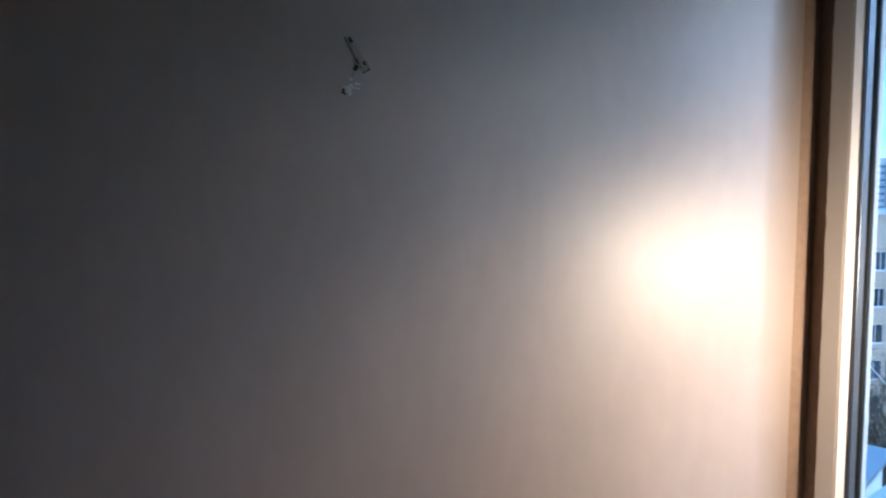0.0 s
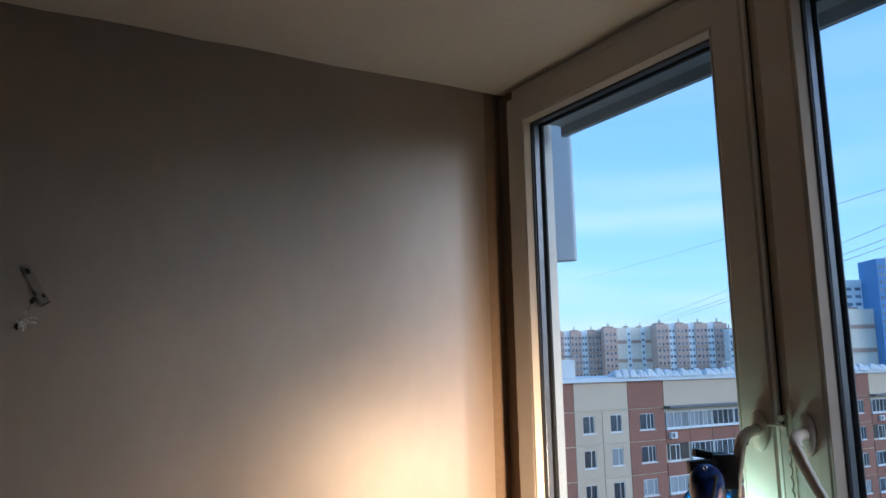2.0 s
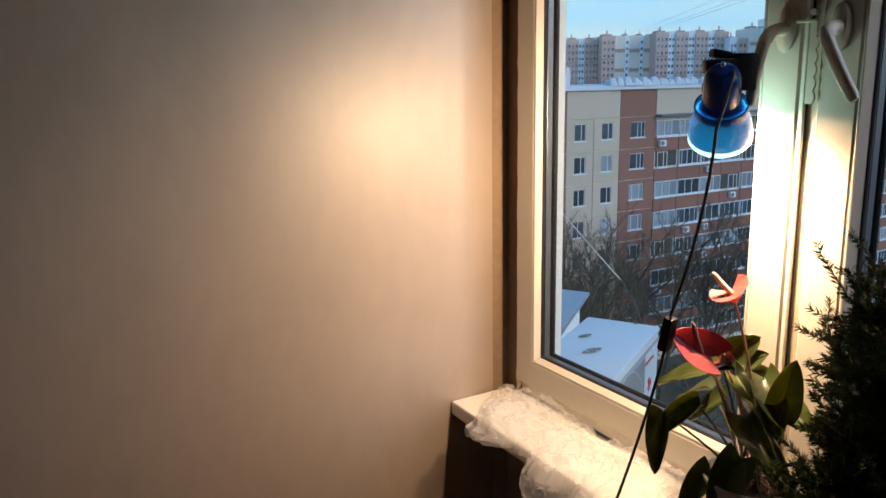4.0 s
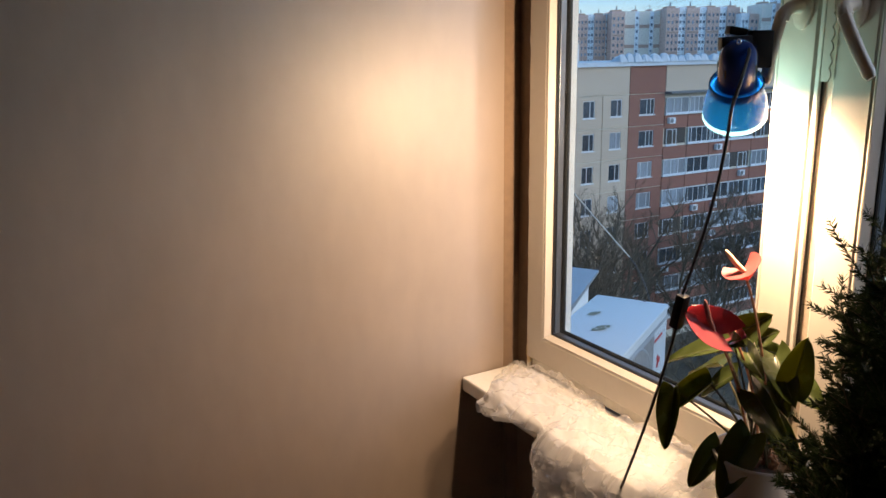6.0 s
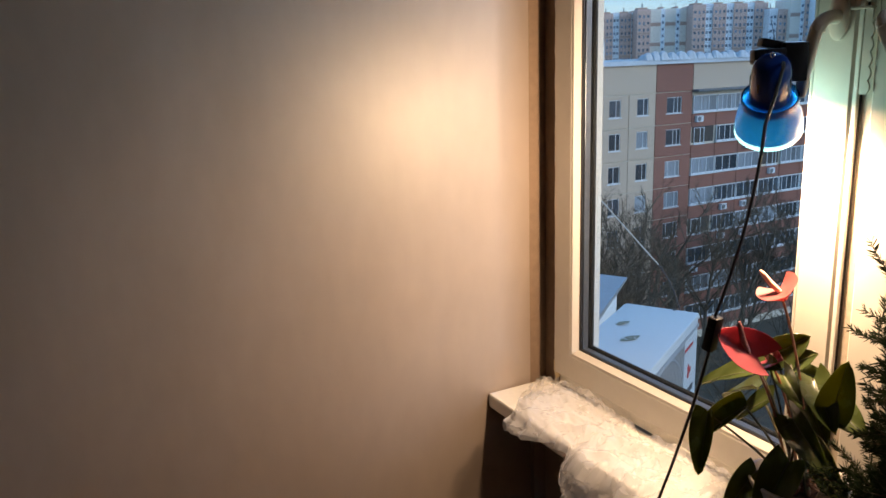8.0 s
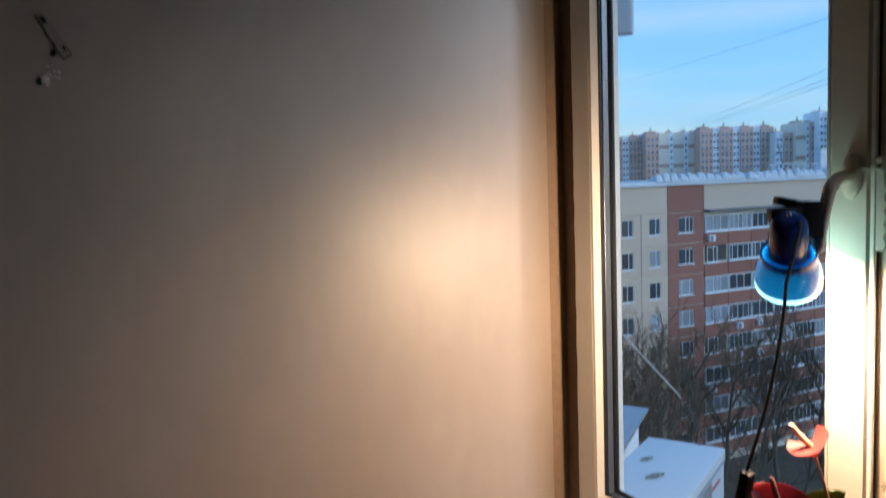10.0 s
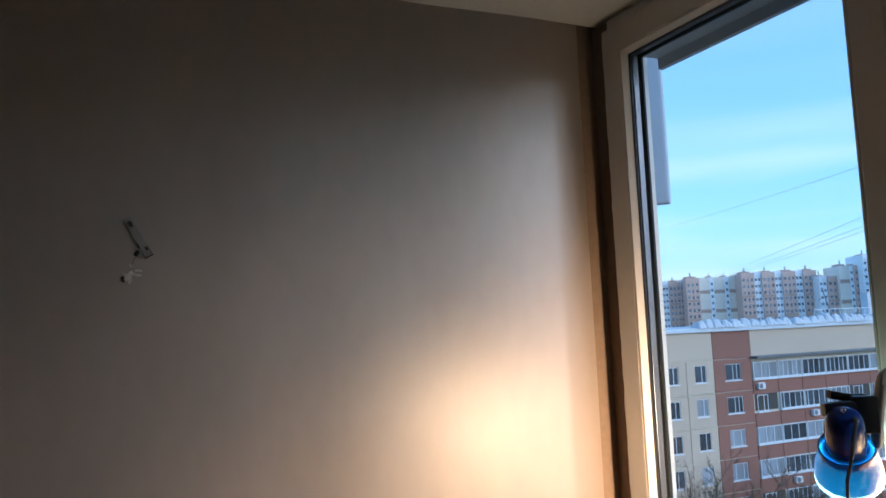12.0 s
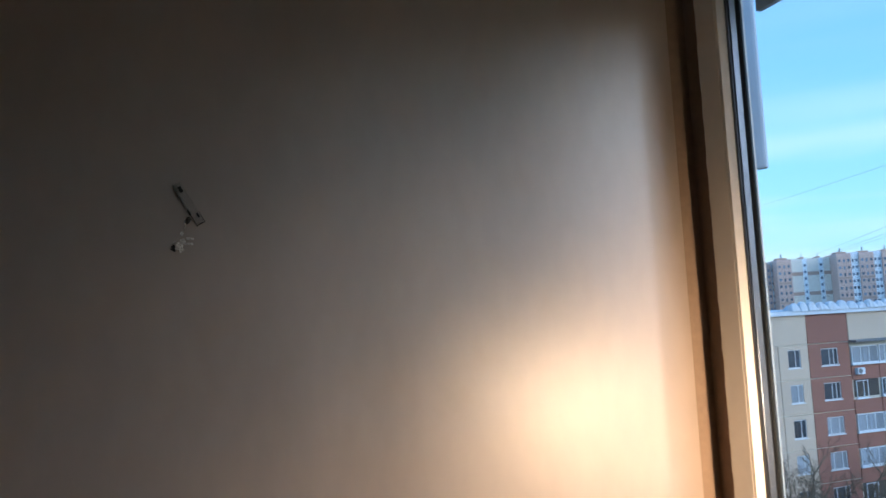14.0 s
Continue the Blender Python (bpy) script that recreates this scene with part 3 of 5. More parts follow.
def leaf(base, tip, face, width, fold=0.14, curl=0.25):
    """One leaf between its base and its tip, on a stalk that rises from the soil."""
    base, tip = Vector(base), Vector(tip)
    d, size = (tip - base).normalized(), (tip - base).length / 0.97
    blade = part("leaf", heart(bmesh.new(), base + d * size * 0.38, d, face, size, 0.80 * width / size, fold, curl, 0.16, 14), LEAF, anthurium, smooth=True)
    foot = AN0 + Vector((random.uniform(-0.022, 0.022), random.uniform(-0.022, 0.022), -0.004))
    mid = Vector((foot.x * 0.55 + base.x * 0.45, foot.y * 0.55 + base.y * 0.45, max(base.z, foot.z + 0.05) * 0.62 + foot.z * 0.38))
    bm = tube(bmesh.new(), [p - AN0 for p in bend(foot, mid, base, 8)], [0.0030, 0.0027, 0.0025, 0.0023, 0.0022, 0.0020, 0.0019, 0.0018, 0.0016], 6)
    part("leaf_stalk", bm, STALK, blade, smooth=True)
    rib = [base - AN0 + d * size * 0.95 * k / 8 - Vector(face).normalized() * (curl * size * ((0.02 + 0.95 * k / 8) - 0.3) ** 2 - 0.0012) for k in range(9)]
    part("midrib", tube(bmesh.new(), rib, [0.0013 - 0.0001 * k for k in range(9)], 5), VEIN, blade, "pale raised midrib", smooth=True)


leaf((-0.090, -0.732, 1.186), (-0.130, -0.645, 1.150), (-0.30, -0.10, 1.0), 0.066)
leaf((-0.150, -0.685, 1.109), (-0.165, -0.687, 1.007), (-0.75, -0.40, 0.30), 0.046, 0.30)
leaf((-0.120, -0.731, 1.132), (-0.150, -0.655, 1.048), (-0.60, -0.30, 0.60), 0.046, 0.25)
leaf((-0.120, -0.759, 1.033), (-0.165, -0.739, 0.961), (-0.70, -0.45, 0.55), 0.050, 0.25, 0.5)
leaf((-0.110, -0.808, 1.067), (-0.160, -0.797, 0.969), (-0.80, -0.40, 0.45), 0.072, 0.18, 0.4)
leaf((-0.060, -0.734, 1.208), (-0.045, -0.778, 1.247), (-0.62, -0.55, 0.35), 0.060)
leaf((-0.050, -0.764, 1.200), (-0.045, -0.793, 1.226), (-0.40, -0.50, 0.75), 0.042)
leaf((-0.050, -0.763, 1.185), (-0.045, -0.817, 1.193), (-0.45, -0.30, 0.80), 0.046)
leaf((-0.100, -0.753, 1.209), (-0.110, -0.785, 1.212), (-0.60, -0.60, 0.30), 0.032, 0.35)
leaf((-0.055, -0.782, 1.160), (-0.085, -0.851, 1.114), (-0.62, -0.20, 0.75), 0.062)
leaf((-0.070, -0.845, 1.153), (-0.075, -0.865, 1.238), (-0.85, -0.45, -0.10), 0.064, 0.10)
leaf((-0.045, -0.823, 1.156), (-0.060, -0.891, 1.137), (-0.60, -0.20, 0.75), 0.062)
leaf((-0.090, -0.796, 1.130), (-0.125, -0.885, 1.090), (-0.75, 0.10, 0.55), 0.056, 0.20)
leaf((-0.090, -0.846, 1.098), (-0.130, -0.922, 1.055), (-0.80, 0.10, 0.45), 0.052, 0.20)
leaf((-0.050, -0.695, 1.135), (-0.040, -0.615, 1.092), (-0.25, -0.10, 1.0), 0.064)
leaf((-0.060, -0.732, 1.133), (-0.080, -0.679, 1.082), (-0.40, -0.20, 0.9), 0.048)
leaf((-0.058, -0.802, 1.190), (-0.095, -0.867, 1.144), (-0.70, -0.35, 0.60), 0.060, 0.16, 0.35)
leaf((-0.070, -0.760, 1.182), (-0.100, -0.815, 1.166), (-0.50, 0.20, 0.8), 0.040, 0.30)


def spathe(base, tip, face, width, fold, spadix_end, dark, foot_shift, petal=SPATHE):
    """A flower: the heart-shaped spathe, the spadix that stands on its base, and the stalk."""
    base, tip = Vector(base), Vector(tip)
    d, size = (tip - base).normalized(), (tip - base).length / 0.80
    bloom = part("flower", heart(bmesh.new(), base + d * size * 0.20, d, face, size, width / size / 0.94, fold, -0.15, 0.30, 16), petal, anthurium, "pale pink young flower" if petal == SPATHE_PALE else "glossy pink heart-shaped flower", smooth=True)
    end = Vector(spadix_end)
    pts = [base - AN0 + (end - base) * k / 9 + Vector((0, 0.002 * math.sin(k * 0.5), 0)) for k in range(10)]
    part("spadix", tube(bmesh.new(), pts, [0.0034, 0.0042, 0.0045, 0.0045, 0.0044, 0.0042, 0.0040, 0.0038, 0.0034, 0.0018], 10), SPADIX_DARK if dark else SPADIX, bloom, smooth=True)
    foot = AN0 + Vector(foot_shift)
    pts = bend(foot, base * 0.5 + foot * 0.5 + Vector((0, -0.022, 0.03)), base, 10)
    part("flower_stalk", tube(bmesh.new(), [p - AN0 for p in pts], 0.0021, 7), FLOWER_STALK, bloom, smooth=True)


spathe((-0.085, -0.754, 1.320), (-0.103, -0.780, 1.314), (-0.72, -0.18, 0.66), 0.060, 0.34, (-0.104, -0.728, 1.352), False, (0.01, -0.01, 0), SPATHE_PALE)
spathe((-0.130, -0.741, 1.228), (-0.163, -0.704, 1.254), (-0.52, -0.55, 0.62), 0.062, 0.30, (-0.140, -0.725, 1.276), True, (-0.01, 0.01, 0))
spathe((-0.095, -0.752, 1.212), (-0.100, -0.782, 1.222), (-0.7, -0.3, 0.6), 0.036, 0.3, (-0.100, -0.755, 1.226), False, (0.0, 0.0, 0))
bm = bmesh.new()
for k in range(16):
    a = random.uniform(0, 6.28)
    p = Vector((0.030 * math.cos(a) * random.random(), 0.030 * math.sin(a) * random.random(), -0.004))
    tube(bm, [p, p + Vector((random.uniform(-0.01, 0.01), random.uniform(-0.01, 0.01), 0.018)), p + Vector((random.uniform(-0.02, 0.02), random.uniform(-0.02, 0.02), random.uniform(0.02, 0.04)))], [0.004, 0.003, 0.001], 5)
part("crown_base", bm, BARK, anthurium, "brown dry stem bases and roots")

rosemary = thing("rosemary", POT2 + Vector((0, 0, 0.128)), "bushy dark green rosemary with needle leaves in a pot", "potted plant")


def rosemary_branches():
    rng, tuft = random.Random(5), random.Random(6)
    stems, verts, faces = bmesh.new(), [], []

    def needle(p, d, size):
        s = d.orthogonal().normalized()
        up = d.cross(s)
        k = len(verts)
        for q in (p - s * size * 0.055, p + s * size * 0.055, p + d * size * 0.6 + s * size * 0.06 + up * size * 0.05, p + d * size, p + d * size * 0.6 - s * size * 0.06 + up * size * 0.05):
            verts.append(tuple(q))
        faces.append((k, k + 1, k + 2, k + 3, k + 4))

    def inside(p):
        """The bush is clipped slim above and sprawls lower down on its room side."""
        z = p.z + 0.128 + SILL_Z
        return p.x * -0.876 + p.y * 0.482 < along(-z, ((-0.9, 0.100), (-1.05, 0.145), (-1.14, 0.172), (-1.22, 0.190), (-1.30, 0.186), (-1.36, 0.166), (-1.43, 0.128), (-1.52, 0.085), (-1.7, 0.03))) + rng.uniform(-0.016, 0.010)

    def stem(p, d, length, r, level):
        pts = [p.copy()]
        n = max(5, int(length / 0.011))
        for i in range(n):
            d = (d + Vector((rng.uniform(-0.10, 0.10), rng.uniform(-0.10, 0.10), rng.uniform(-0.02, 0.09)))).normalized()
            p = p + d * length / n
            p.x = min(p.x, 0.078)
            pts.append(p.copy())
            if not inside(p):
                n = i + 1
                break
            if level and i > 1 and rng.random() < 0.24:
                a = rng.uniform(0, 6.28)
                out = (d * 0.8 + (d.orthogonal().normalized() * math.cos(a) + d.cross(d.orthogonal().normalized()) * math.sin(a)) * 0.8).normalized()
                stem(p.copy(), out, length * rng.uniform(0.22, 0.48), r * 0.6, level - 1)
            if level < 2 or i > n * 0.35:
                for _ in range(13):
                    a = tuft.uniform(0, 6.28)
                    o = d.orthogonal().normalized()
                    out = (d * 0.9 + (o * math.cos(a) + d.cross(o) * math.sin(a)) * tuft.uniform(0.6, 1.0)).normalized()
                    needle(p + d * tuft.uniform(-0.005, 0.005), out, tuft.uniform(0.009, 0.015))
        tube(stems, pts, [r * (1 - 0.75 * i / n) for i in range(n + 1)], 5, False)

    for k in range(330):
        a = rng.uniform(0, 6.28)
        low = k % 3 == 0
        lean = rng.uniform(0.30, 0.60) if low else rng.uniform(0.02, 0.26)
        d = Vector((math.cos(a) * lean - 0.03, math.sin(a) * lean - 0.05, 1)).normalized()
        p = Vector((rng.uniform(-0.06, 0.06), rng.uniform(-0.06, 0.06), -0.008))
        side = (p.y - p.x) / 0.085 + (math.sin(a) - math.cos(a)) * lean * 2.2
        tall = 1 - 0.48 * max(0.0, min(1.0, side))
        stem(p, d, rng.uniform(0.12, 0.20) if low else rng.uniform(0.24, 0.38) * tall, 0.0030, 2)
    for k in range(130):
        a = rng.uniform(0, 6.28)
        d = Vector((math.cos(a) * rng.uniform(0.5, 1.2), math.sin(a) * rng.uniform(0.5, 1.2), 0.8)).normalized()
        p = Vector((math.cos(a), math.sin(a), 0)) * rng.uniform(0.02, 0.068) + Vector((0, 0, -0.006))
        stem(p, d, rng.uniform(0.07, 0.13), 0.0024, 1)
    for k in range(150):
        a = rng.uniform(1.6, 4.0)
        d = Vector((math.cos(a), math.sin(a), rng.uniform(0.15, 0.75))).normalized()
        p = Vector((math.cos(a), math.sin(a), 0)) * rng.uniform(0.03, 0.068) + Vector((0, 0, -0.004))
        stem(p, d, rng.uniform(0.05, 0.16), 0.0024, 1)
    me = bpy.data.meshes.new("needles")
    me.from_pydata(verts, [], faces)
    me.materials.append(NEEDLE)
    ob = new("needles", me)
    ob.parent = rosemary
    tagged(ob, "narrow dark green needle leaves, blackened with the bush's shade", "", "", "stuff")
    part("stem", stems, TWIG, rosemary, "thin woody brown stems")


rosemary_branches()

# ---- the clip lamp ----
lamp = thing("clip_lamp", (-0.09, -0.752, 1.66), "blue plastic clip lamp, switched on, clamped to the window handle", "clip lamp")
lamp.matrix_world = Matrix.Identity(4)
up = -LAMP_AXIS
BASE = BULB + up * 0.030
m = from_axis(BASE, up)
mc = m @ Matrix.Diagonal((0.82, 0.82, 1.27, 1))
ms = m @ Matrix.Diagonal((0.92, 0.92, 1.02, 1))
part("shade", lathe(bmesh.new(), [(0.0415, 0.014), (0.0435, 0.0125), (0.0440, 0.006), (0.0432, 0.001), (0.0455, -0.008), (0.0500, -0.022), (0.0525, -0.036), (0.0527, -0.044), (0.0515, -0.044), (0.0513, -0.036), (0.0488, -0.022), (0.0443, -0.008), (0.0420, 0.001), (0.0425, 0.006), (0.0420, 0.0115), (0.0405, 0.0125), (0.0415, 0.014)], 48, ms), SHADE, lamp, "translucent bright blue flared shade", smooth=True)
# separate rim band, added in milkier plastic to carry the glow of the bulb
part("shade_rim", lathe(bmesh.new(), [(0.0526, -0.0438), (0.0530, -0.0480), (0.0531, -0.0520), (0.0524, -0.0532)], 48, ms), SHADE_RIM, lamp, "lower rim band of the shade, made milkier for the bulb glow", smooth=True)
part("shade_collar", lathe(bmesh.new(), [(0.0290, 0.012), (0.0360, 0.008), (0.0415, 0.002), (0.0415, 0.000), (0.0355, 0.006), (0.0290, 0.009), (0.0290, 0.012)], 40, ms), COLLAR, lamp, "blue collar inside the shade", smooth=True)
prof = [(0.0350, -0.004), (0.0350, 0.014), (0.0346, 0.030), (0.0335, 0.046), (0.0300, 0.056), (0.0230, 0.062), (0.0120, 0.0650), (0.0001, 0.0655), (0.0001, 0.0620), (0.0200, 0.058), (0.0300, 0.044), (0.0325, 0.014), (0.0325, -0.004), (0.0350, -0.004)]
cap = part("socket_cover", lathe(bmesh.new(), prof, 40, mc), BLUE, lamp, "dark blue domed socket cover", smooth=True)
for k in range(7):
    part("vent_slot", box((0.0335, -0.0016, 0.030), (0.0352, 0.0016, 0.042), 0, mc @ Matrix.Rotation(0.9 * k - 0.4, 4, "Z")), BLACK, cap)
# shadow-casting tip, added to weaken the lamp along its axis
bulb = part("bulb", lathe(bmesh.new(), [(0.0001, -0.072), (0.009, -0.0712), (0.0175, -0.067), (0.0232, -0.0605)], 24, m), GLOW, lamp, "glowing bulb tip, added to hold light back straight ahead", smooth=True)
part("bulb_neck", lathe(bmesh.new(), [(0.0233, -0.0603), (0.0245, -0.050), (0.0235, -0.038), (0.0180, -0.026), (0.0130, -0.016), (0.012, 0.002)], 24, m), FROST, bulb, "bulb neck, blackened against glare through the shade", smooth=True, shadow=False)
ring_at = BASE + up * 0.0835
bm = bmesh.new()
tube(bm, [ring_at + Vector((0.0, 0.0035 * math.cos(a), 0.003 + 0.0035 * math.sin(a))) for a in (2 * math.pi * k / 16 for k in range(17))], 0.0010, 8)
part("hanging_loop", bm, CHROME, lamp, "small steel loop", smooth=True)
# the clamp: two black jaws, a pivot and a spring
CL = Vector((-0.066, -0.730, 1.663))
CM = Matrix.Translation(CL) @ Matrix.Rotation(radians(-29), 4, "Z")
bm = bmesh.new()
box_in(bm, (-0.0170, -0.016, -0.032), (0.0170, 0.004, 0.023), 0.003)
box_in(bm, (-0.060, -0.016, -0.004), (-0.012, 0.004, 0.017), 0.003, Matrix.Rotation(radians(-3), 4, "Y"))
box_in(bm, (-0.030, -0.014, 0.004), (-0.012, 0.002, 0.016), 0.004, Matrix.Rotation(radians(-24), 4, "Y"))
bm.transform(CM)
part("clamp_jaw", bm, BLACK, lamp, "black plastic jaw gripping the handle", smooth=True)
bm = bmesh.new()
box_in(bm, (-0.0150, 0.022, -0.024), (0.0150, 0.034, 0.023), 0.003)
box_in(bm, (-0.046, 0.006, 0.009), (-0.010, 0.028, 0.022), 0.003, Matrix.Rotation(radians(12), 4, "Y"))
bm.transform(CM)
part("clamp_jaw", bm, BLACK, lamp, "black plastic jaw gripping the handle", smooth=True)
bm = tube(bmesh.new(), [CM @ Vector((-0.012, -0.012, 0.004)), CM @ Vector((-0.012, 0.030, 0.006))], 0.0045, 12)
tube(bm, [CM @ Vector((-0.012 + 0.007 * math.cos(k * 1.1), -0.002 + 0.0014 * k, 0.005 + 0.007 * math.sin(k * 1.1))) for k in range(16)], 0.0010, 6)
part("spring", bm, CHROME, lamp, "steel pivot and spring", smooth=True)
part("arm", tube(bmesh.new(), [BASE + up * 0.066 + Vector((0.01, 0, 0)), CM @ Vector((-0.036, -0.006, -0.008))], 0.008, 12), BLACK, lamp)

cord = thing("lamp_cord", (-0.12, -0.745, 1.62), "thin black lamp cord with an inline switch, hanging past the sill", "cord")
cord.matrix_world = Matrix.Identity(4)
SWITCH = Vector((-0.174, -0.708, 1.258))
top = BASE + up * 0.066 + Vector((-0.016, -0.032, 0.000))
pts = [top + Vector((0.012, 0.010, 0.006)), top, top + Vector((-0.026, -0.010, -0.040))] + bend(top + Vector((-0.036, -0.006, -0.075)), (-0.164, -0.764, 1.45), SWITCH + Vector((0, -0.004, 0.03)), 12)
part("wire", tube(bmesh.new(), pts, 0.0026, 8), CORD, cord, smooth=True)
bm = box((-0.0095, -0.0085, -0.029), (0.0095, 0.0085, 0.029), 0.004)
box_in(bm, (-0.0110, -0.0045, -0.011), (-0.008, 0.0045, 0.012), 0.001)
bm.transform(from_axis(SWITCH, (0.02, -0.20, 1.0)))
part("switch", bm, BLACK, cord, "black inline switch", smooth=True)
pts = bend(SWITCH - Vector((0, -0.005, 0.03)), (-0.180, -0.672, 1.08), (-0.190, -0.600, 0.87), 10) + bend((-0.192, -0.580, 0.80), (-0.205, -0.50, 0.5), (-0.150, -0.45, 0.012), 10)
part("wire", tube(bmesh.new(), pts, 0.0026, 8), CORD, cord, smooth=True)

# ---- the damaged spot on the wall ----
TAPE = thin("clear_tape", (0.55, 0.54, 0.50), (0.6, 0.6, 0.56), 0.3, clear=0.80, rough=0.15, bump=0.4)
PLASTER = mat("crumbled_plaster", (0.60, 0.56, 0.51), 0.9, vary=0.2, scale=60, fine=220, bump=0.8)
HOLE = mat("dark_hole", (0.022, 0.020, 0.018), 0.95, vary=0.3, scale=60, fine=200, bump=0.6)
strip = thing("torn_tape_strip", (-1.045, -0.002, 2.0), "torn strip of clear tape with dark edges stuck to the wall", "tape strip")
strip.matrix_world = Matrix.Identity(4)
m = Matrix.Translation((-1.043, 0, 2.006)) @ Matrix.Rotation(radians(-29), 4, "Y")
bm = bmesh.new()
g = [[bm.verts.new(m @ Vector((-0.007 + 0.014 * i / 4 + 0.001 * noise.noise(Vector((j * 0.7, i, 0))), -0.0030 - 0.003 * abs(noise.noise(Vector((i * 0.6, j * 0.5, 4)))), -0.040 + 0.080 * j / 16))) for j in range(17)] for i in range(5)]
for i in range(4):
    for j in range(16):
        bm.faces.new((g[i][j], g[i + 1][j], g[i + 1][j + 1], g[i][j + 1]))
bmesh.ops.solidify(bm, geom=bm.faces[:], thickness=0.0005)
part("tape", bm, TAPE, strip, smooth=True)
for x0, x1, z0, z1 in ((-0.0082, -0.0074, -0.044, 0.040), (-0.0030, 0.0030, 0.022, 0.033), (-0.008, 0.008, -0.0422, -0.0405), (0.0068, 0.0074, -0.040, -0.022), (-0.0095, -0.0065, -0.020, -0.010), (0.0010, 0.0045, -0.030, -0.022)):
    bm = box((x0, -0.0052, z0), (x1, -0.0022, z1), 0.0006, m)
    part("dark_edge", bm, HOLE, strip)
rng = random.Random(11)


def lump(at, size, material, name, label, n=3):
    bm = bmesh.new()
    for _ in range(n):
        c = Vector(at) + Vector((rng.uniform(-1, 1), 0, rng.uniform(-1, 1))) * size * 0.7
        bmesh.ops.create_icosphere(bm, subdivisions=2, radius=size * rng.uniform(0.5, 0.9), matrix=Matrix.Translation(c) @ Matrix.Diagonal((1, 0.45, 1, 1)))
    for v in bm.verts:
        v.co += noise.noise_vector(v.co * 260) * size * 0.75
        v.co.y = min(v.co.y, 0.001)
    return tagged(part(name, bm, material), label, "plaster crumb")


lump((-1.059, -0.002, 1.930), 0.0076, PLASTER, "plaster_crumb", "pale crumbled plaster plug hanging from a hole in the wall", 5)
lump((-1.051, -0.002, 1.936), 0.0045, PLASTER, "plaster_crumb", "small pale plaster flake on the wall", 3)
lump((-1.055, -0.002, 1.953), 0.0034, PLASTER, "plaster_crumb", "small pale plaster flake on the wall", 2)
lump((-1.048, -0.001, 1.973), 0.0050, HOLE, "screw_hole", "dark ragged screw hole in the plaster", 3)
lump((-1.069, -0.003, 1.928), 0.0050, HOLE, "screw_hole", "dark ragged screw hole in the plaster", 3)
lump((-1.062, -0.006, 1.921), 0.0022, HOLE, "screw_hole", "small dark hole in the plaster plug", 1)
for x, z in ((-1.042, 1.943), (-1.043, 1.934)):
    bm = box((-0.0062, -0.004, -0.0019), (0.0062, 0.0, 0.0019), 0.0012, Matrix.Translation((x, 0, z)) @ Matrix.Rotation(radians(4), 4, "Y"))
    tagged(part("plaster_flake", bm, PLASTER), "thin pale plaster flake stuck to the wall", "plaster crumb")
shred = tube(bmesh.new(), bend((-1.050, -0.003, 1.974), (-1.047, -0.008, 1.962), (-1.058, -0.003, 1.950), 8), [0.0008, 0.0014, 0.0010, 0.0016, 0.0010, 0.0015, 0.0009, 0.0012, 0.0006], 5)
tagged(part("tape_shred", shred, TAPE), "twisted shred of clear tape hanging on the wall", "tape strip")

# ---- just outside the window ----
ACW = mat("white_enamel", (0.54, 0.58, 0.61), 0.35, vary=0.05, scale=5, fine=60, bump=0.03)
ACDARK = mat("grille_grey", (0.30, 0.33, 0.36), 0.6, vary=0.15, fine=90)
RED = mat("red_print", (0.45, 0.03, 0.03), 0.5, vary=0.1)
INK = mat("dark_print", (0.06, 0.06, 0.07), 0.5, vary=0.1)
DEADLEAF = mat("dead_leaf", (0.19, 0.22, 0.18), 0.9, vary=0.4, scale=60, fine=200, bump=0.5)
AC_A = Vector((0.963, 0.767, 0))
e, u = Vector((0.505, -0.863, 0)), Vector((0.863, 0.505, 0))
AC_B = AC_A + e * 0.284
AC_TOP, AC_H, AC_L, AC_D = 0.710, 0.55, 0.74, 0.284
# local x runs along the unit's length, y across its depth, z up
AC_M = Matrix(((u.x, -e.x, 0, AC_B.x - u.x * AC_L), (u.y, -e.y, 0, AC_B.y - u.y * AC_L), (0, 0, 1, AC_TOP - AC_H), (0, 0, 0, 1)))
ac = thing("air_conditioner", AC_M.translation, "white outdoor air conditioner unit on brackets below the window", "air conditioner")
ac.matrix_world = AC_M
part("casing", box((0, 0, 0), (AC_L, AC_D, AC_H - 0.012), 0.012), ACW, ac, smooth=True)
part("lid", box((-0.004, -0.004, AC_H - 0.020), (AC_L + 0.004, AC_D + 0.004, AC_H), 0.010), ACW, ac, smooth=True)
bm = bmesh.new()
for k in range(25):
    box_in(bm, (0.06 + k * 0.019, -0.006, 0.05), (0.066 + k * 0.019, -0.003, AC_H - 0.06))
# flat dark sheet gives the shade of the recess behind the slots
part("recess_sheet", box((0.05, -0.0026, 0.04), (0.54, -0.0008, AC_H - 0.05)), OUTGREY, ac, "dark sheet standing for the shaded recess behind the grille")
part("grille", bm, ACDARK, ac, "grey vertical grille slots")
for k in range(3):
    a = 2 * math.pi * k / 3 + math.pi / 2
    bm = box((-0.010, -0.0022, 0.003), (0.010, -0.0006, 0.026), 0, Matrix.Translation((AC_L - 0.125, 0, 0.36)) @ Matrix.Rotation(a, 4, "Y"))
    part("emblem", bm, RED, ac, "red emblem patch")
part("print_bar", box((AC_L - 0.19, -0.0024, 0.270), (AC_L - 0.06, -0.0006, 0.292)), INK, ac, "dark printed bar")
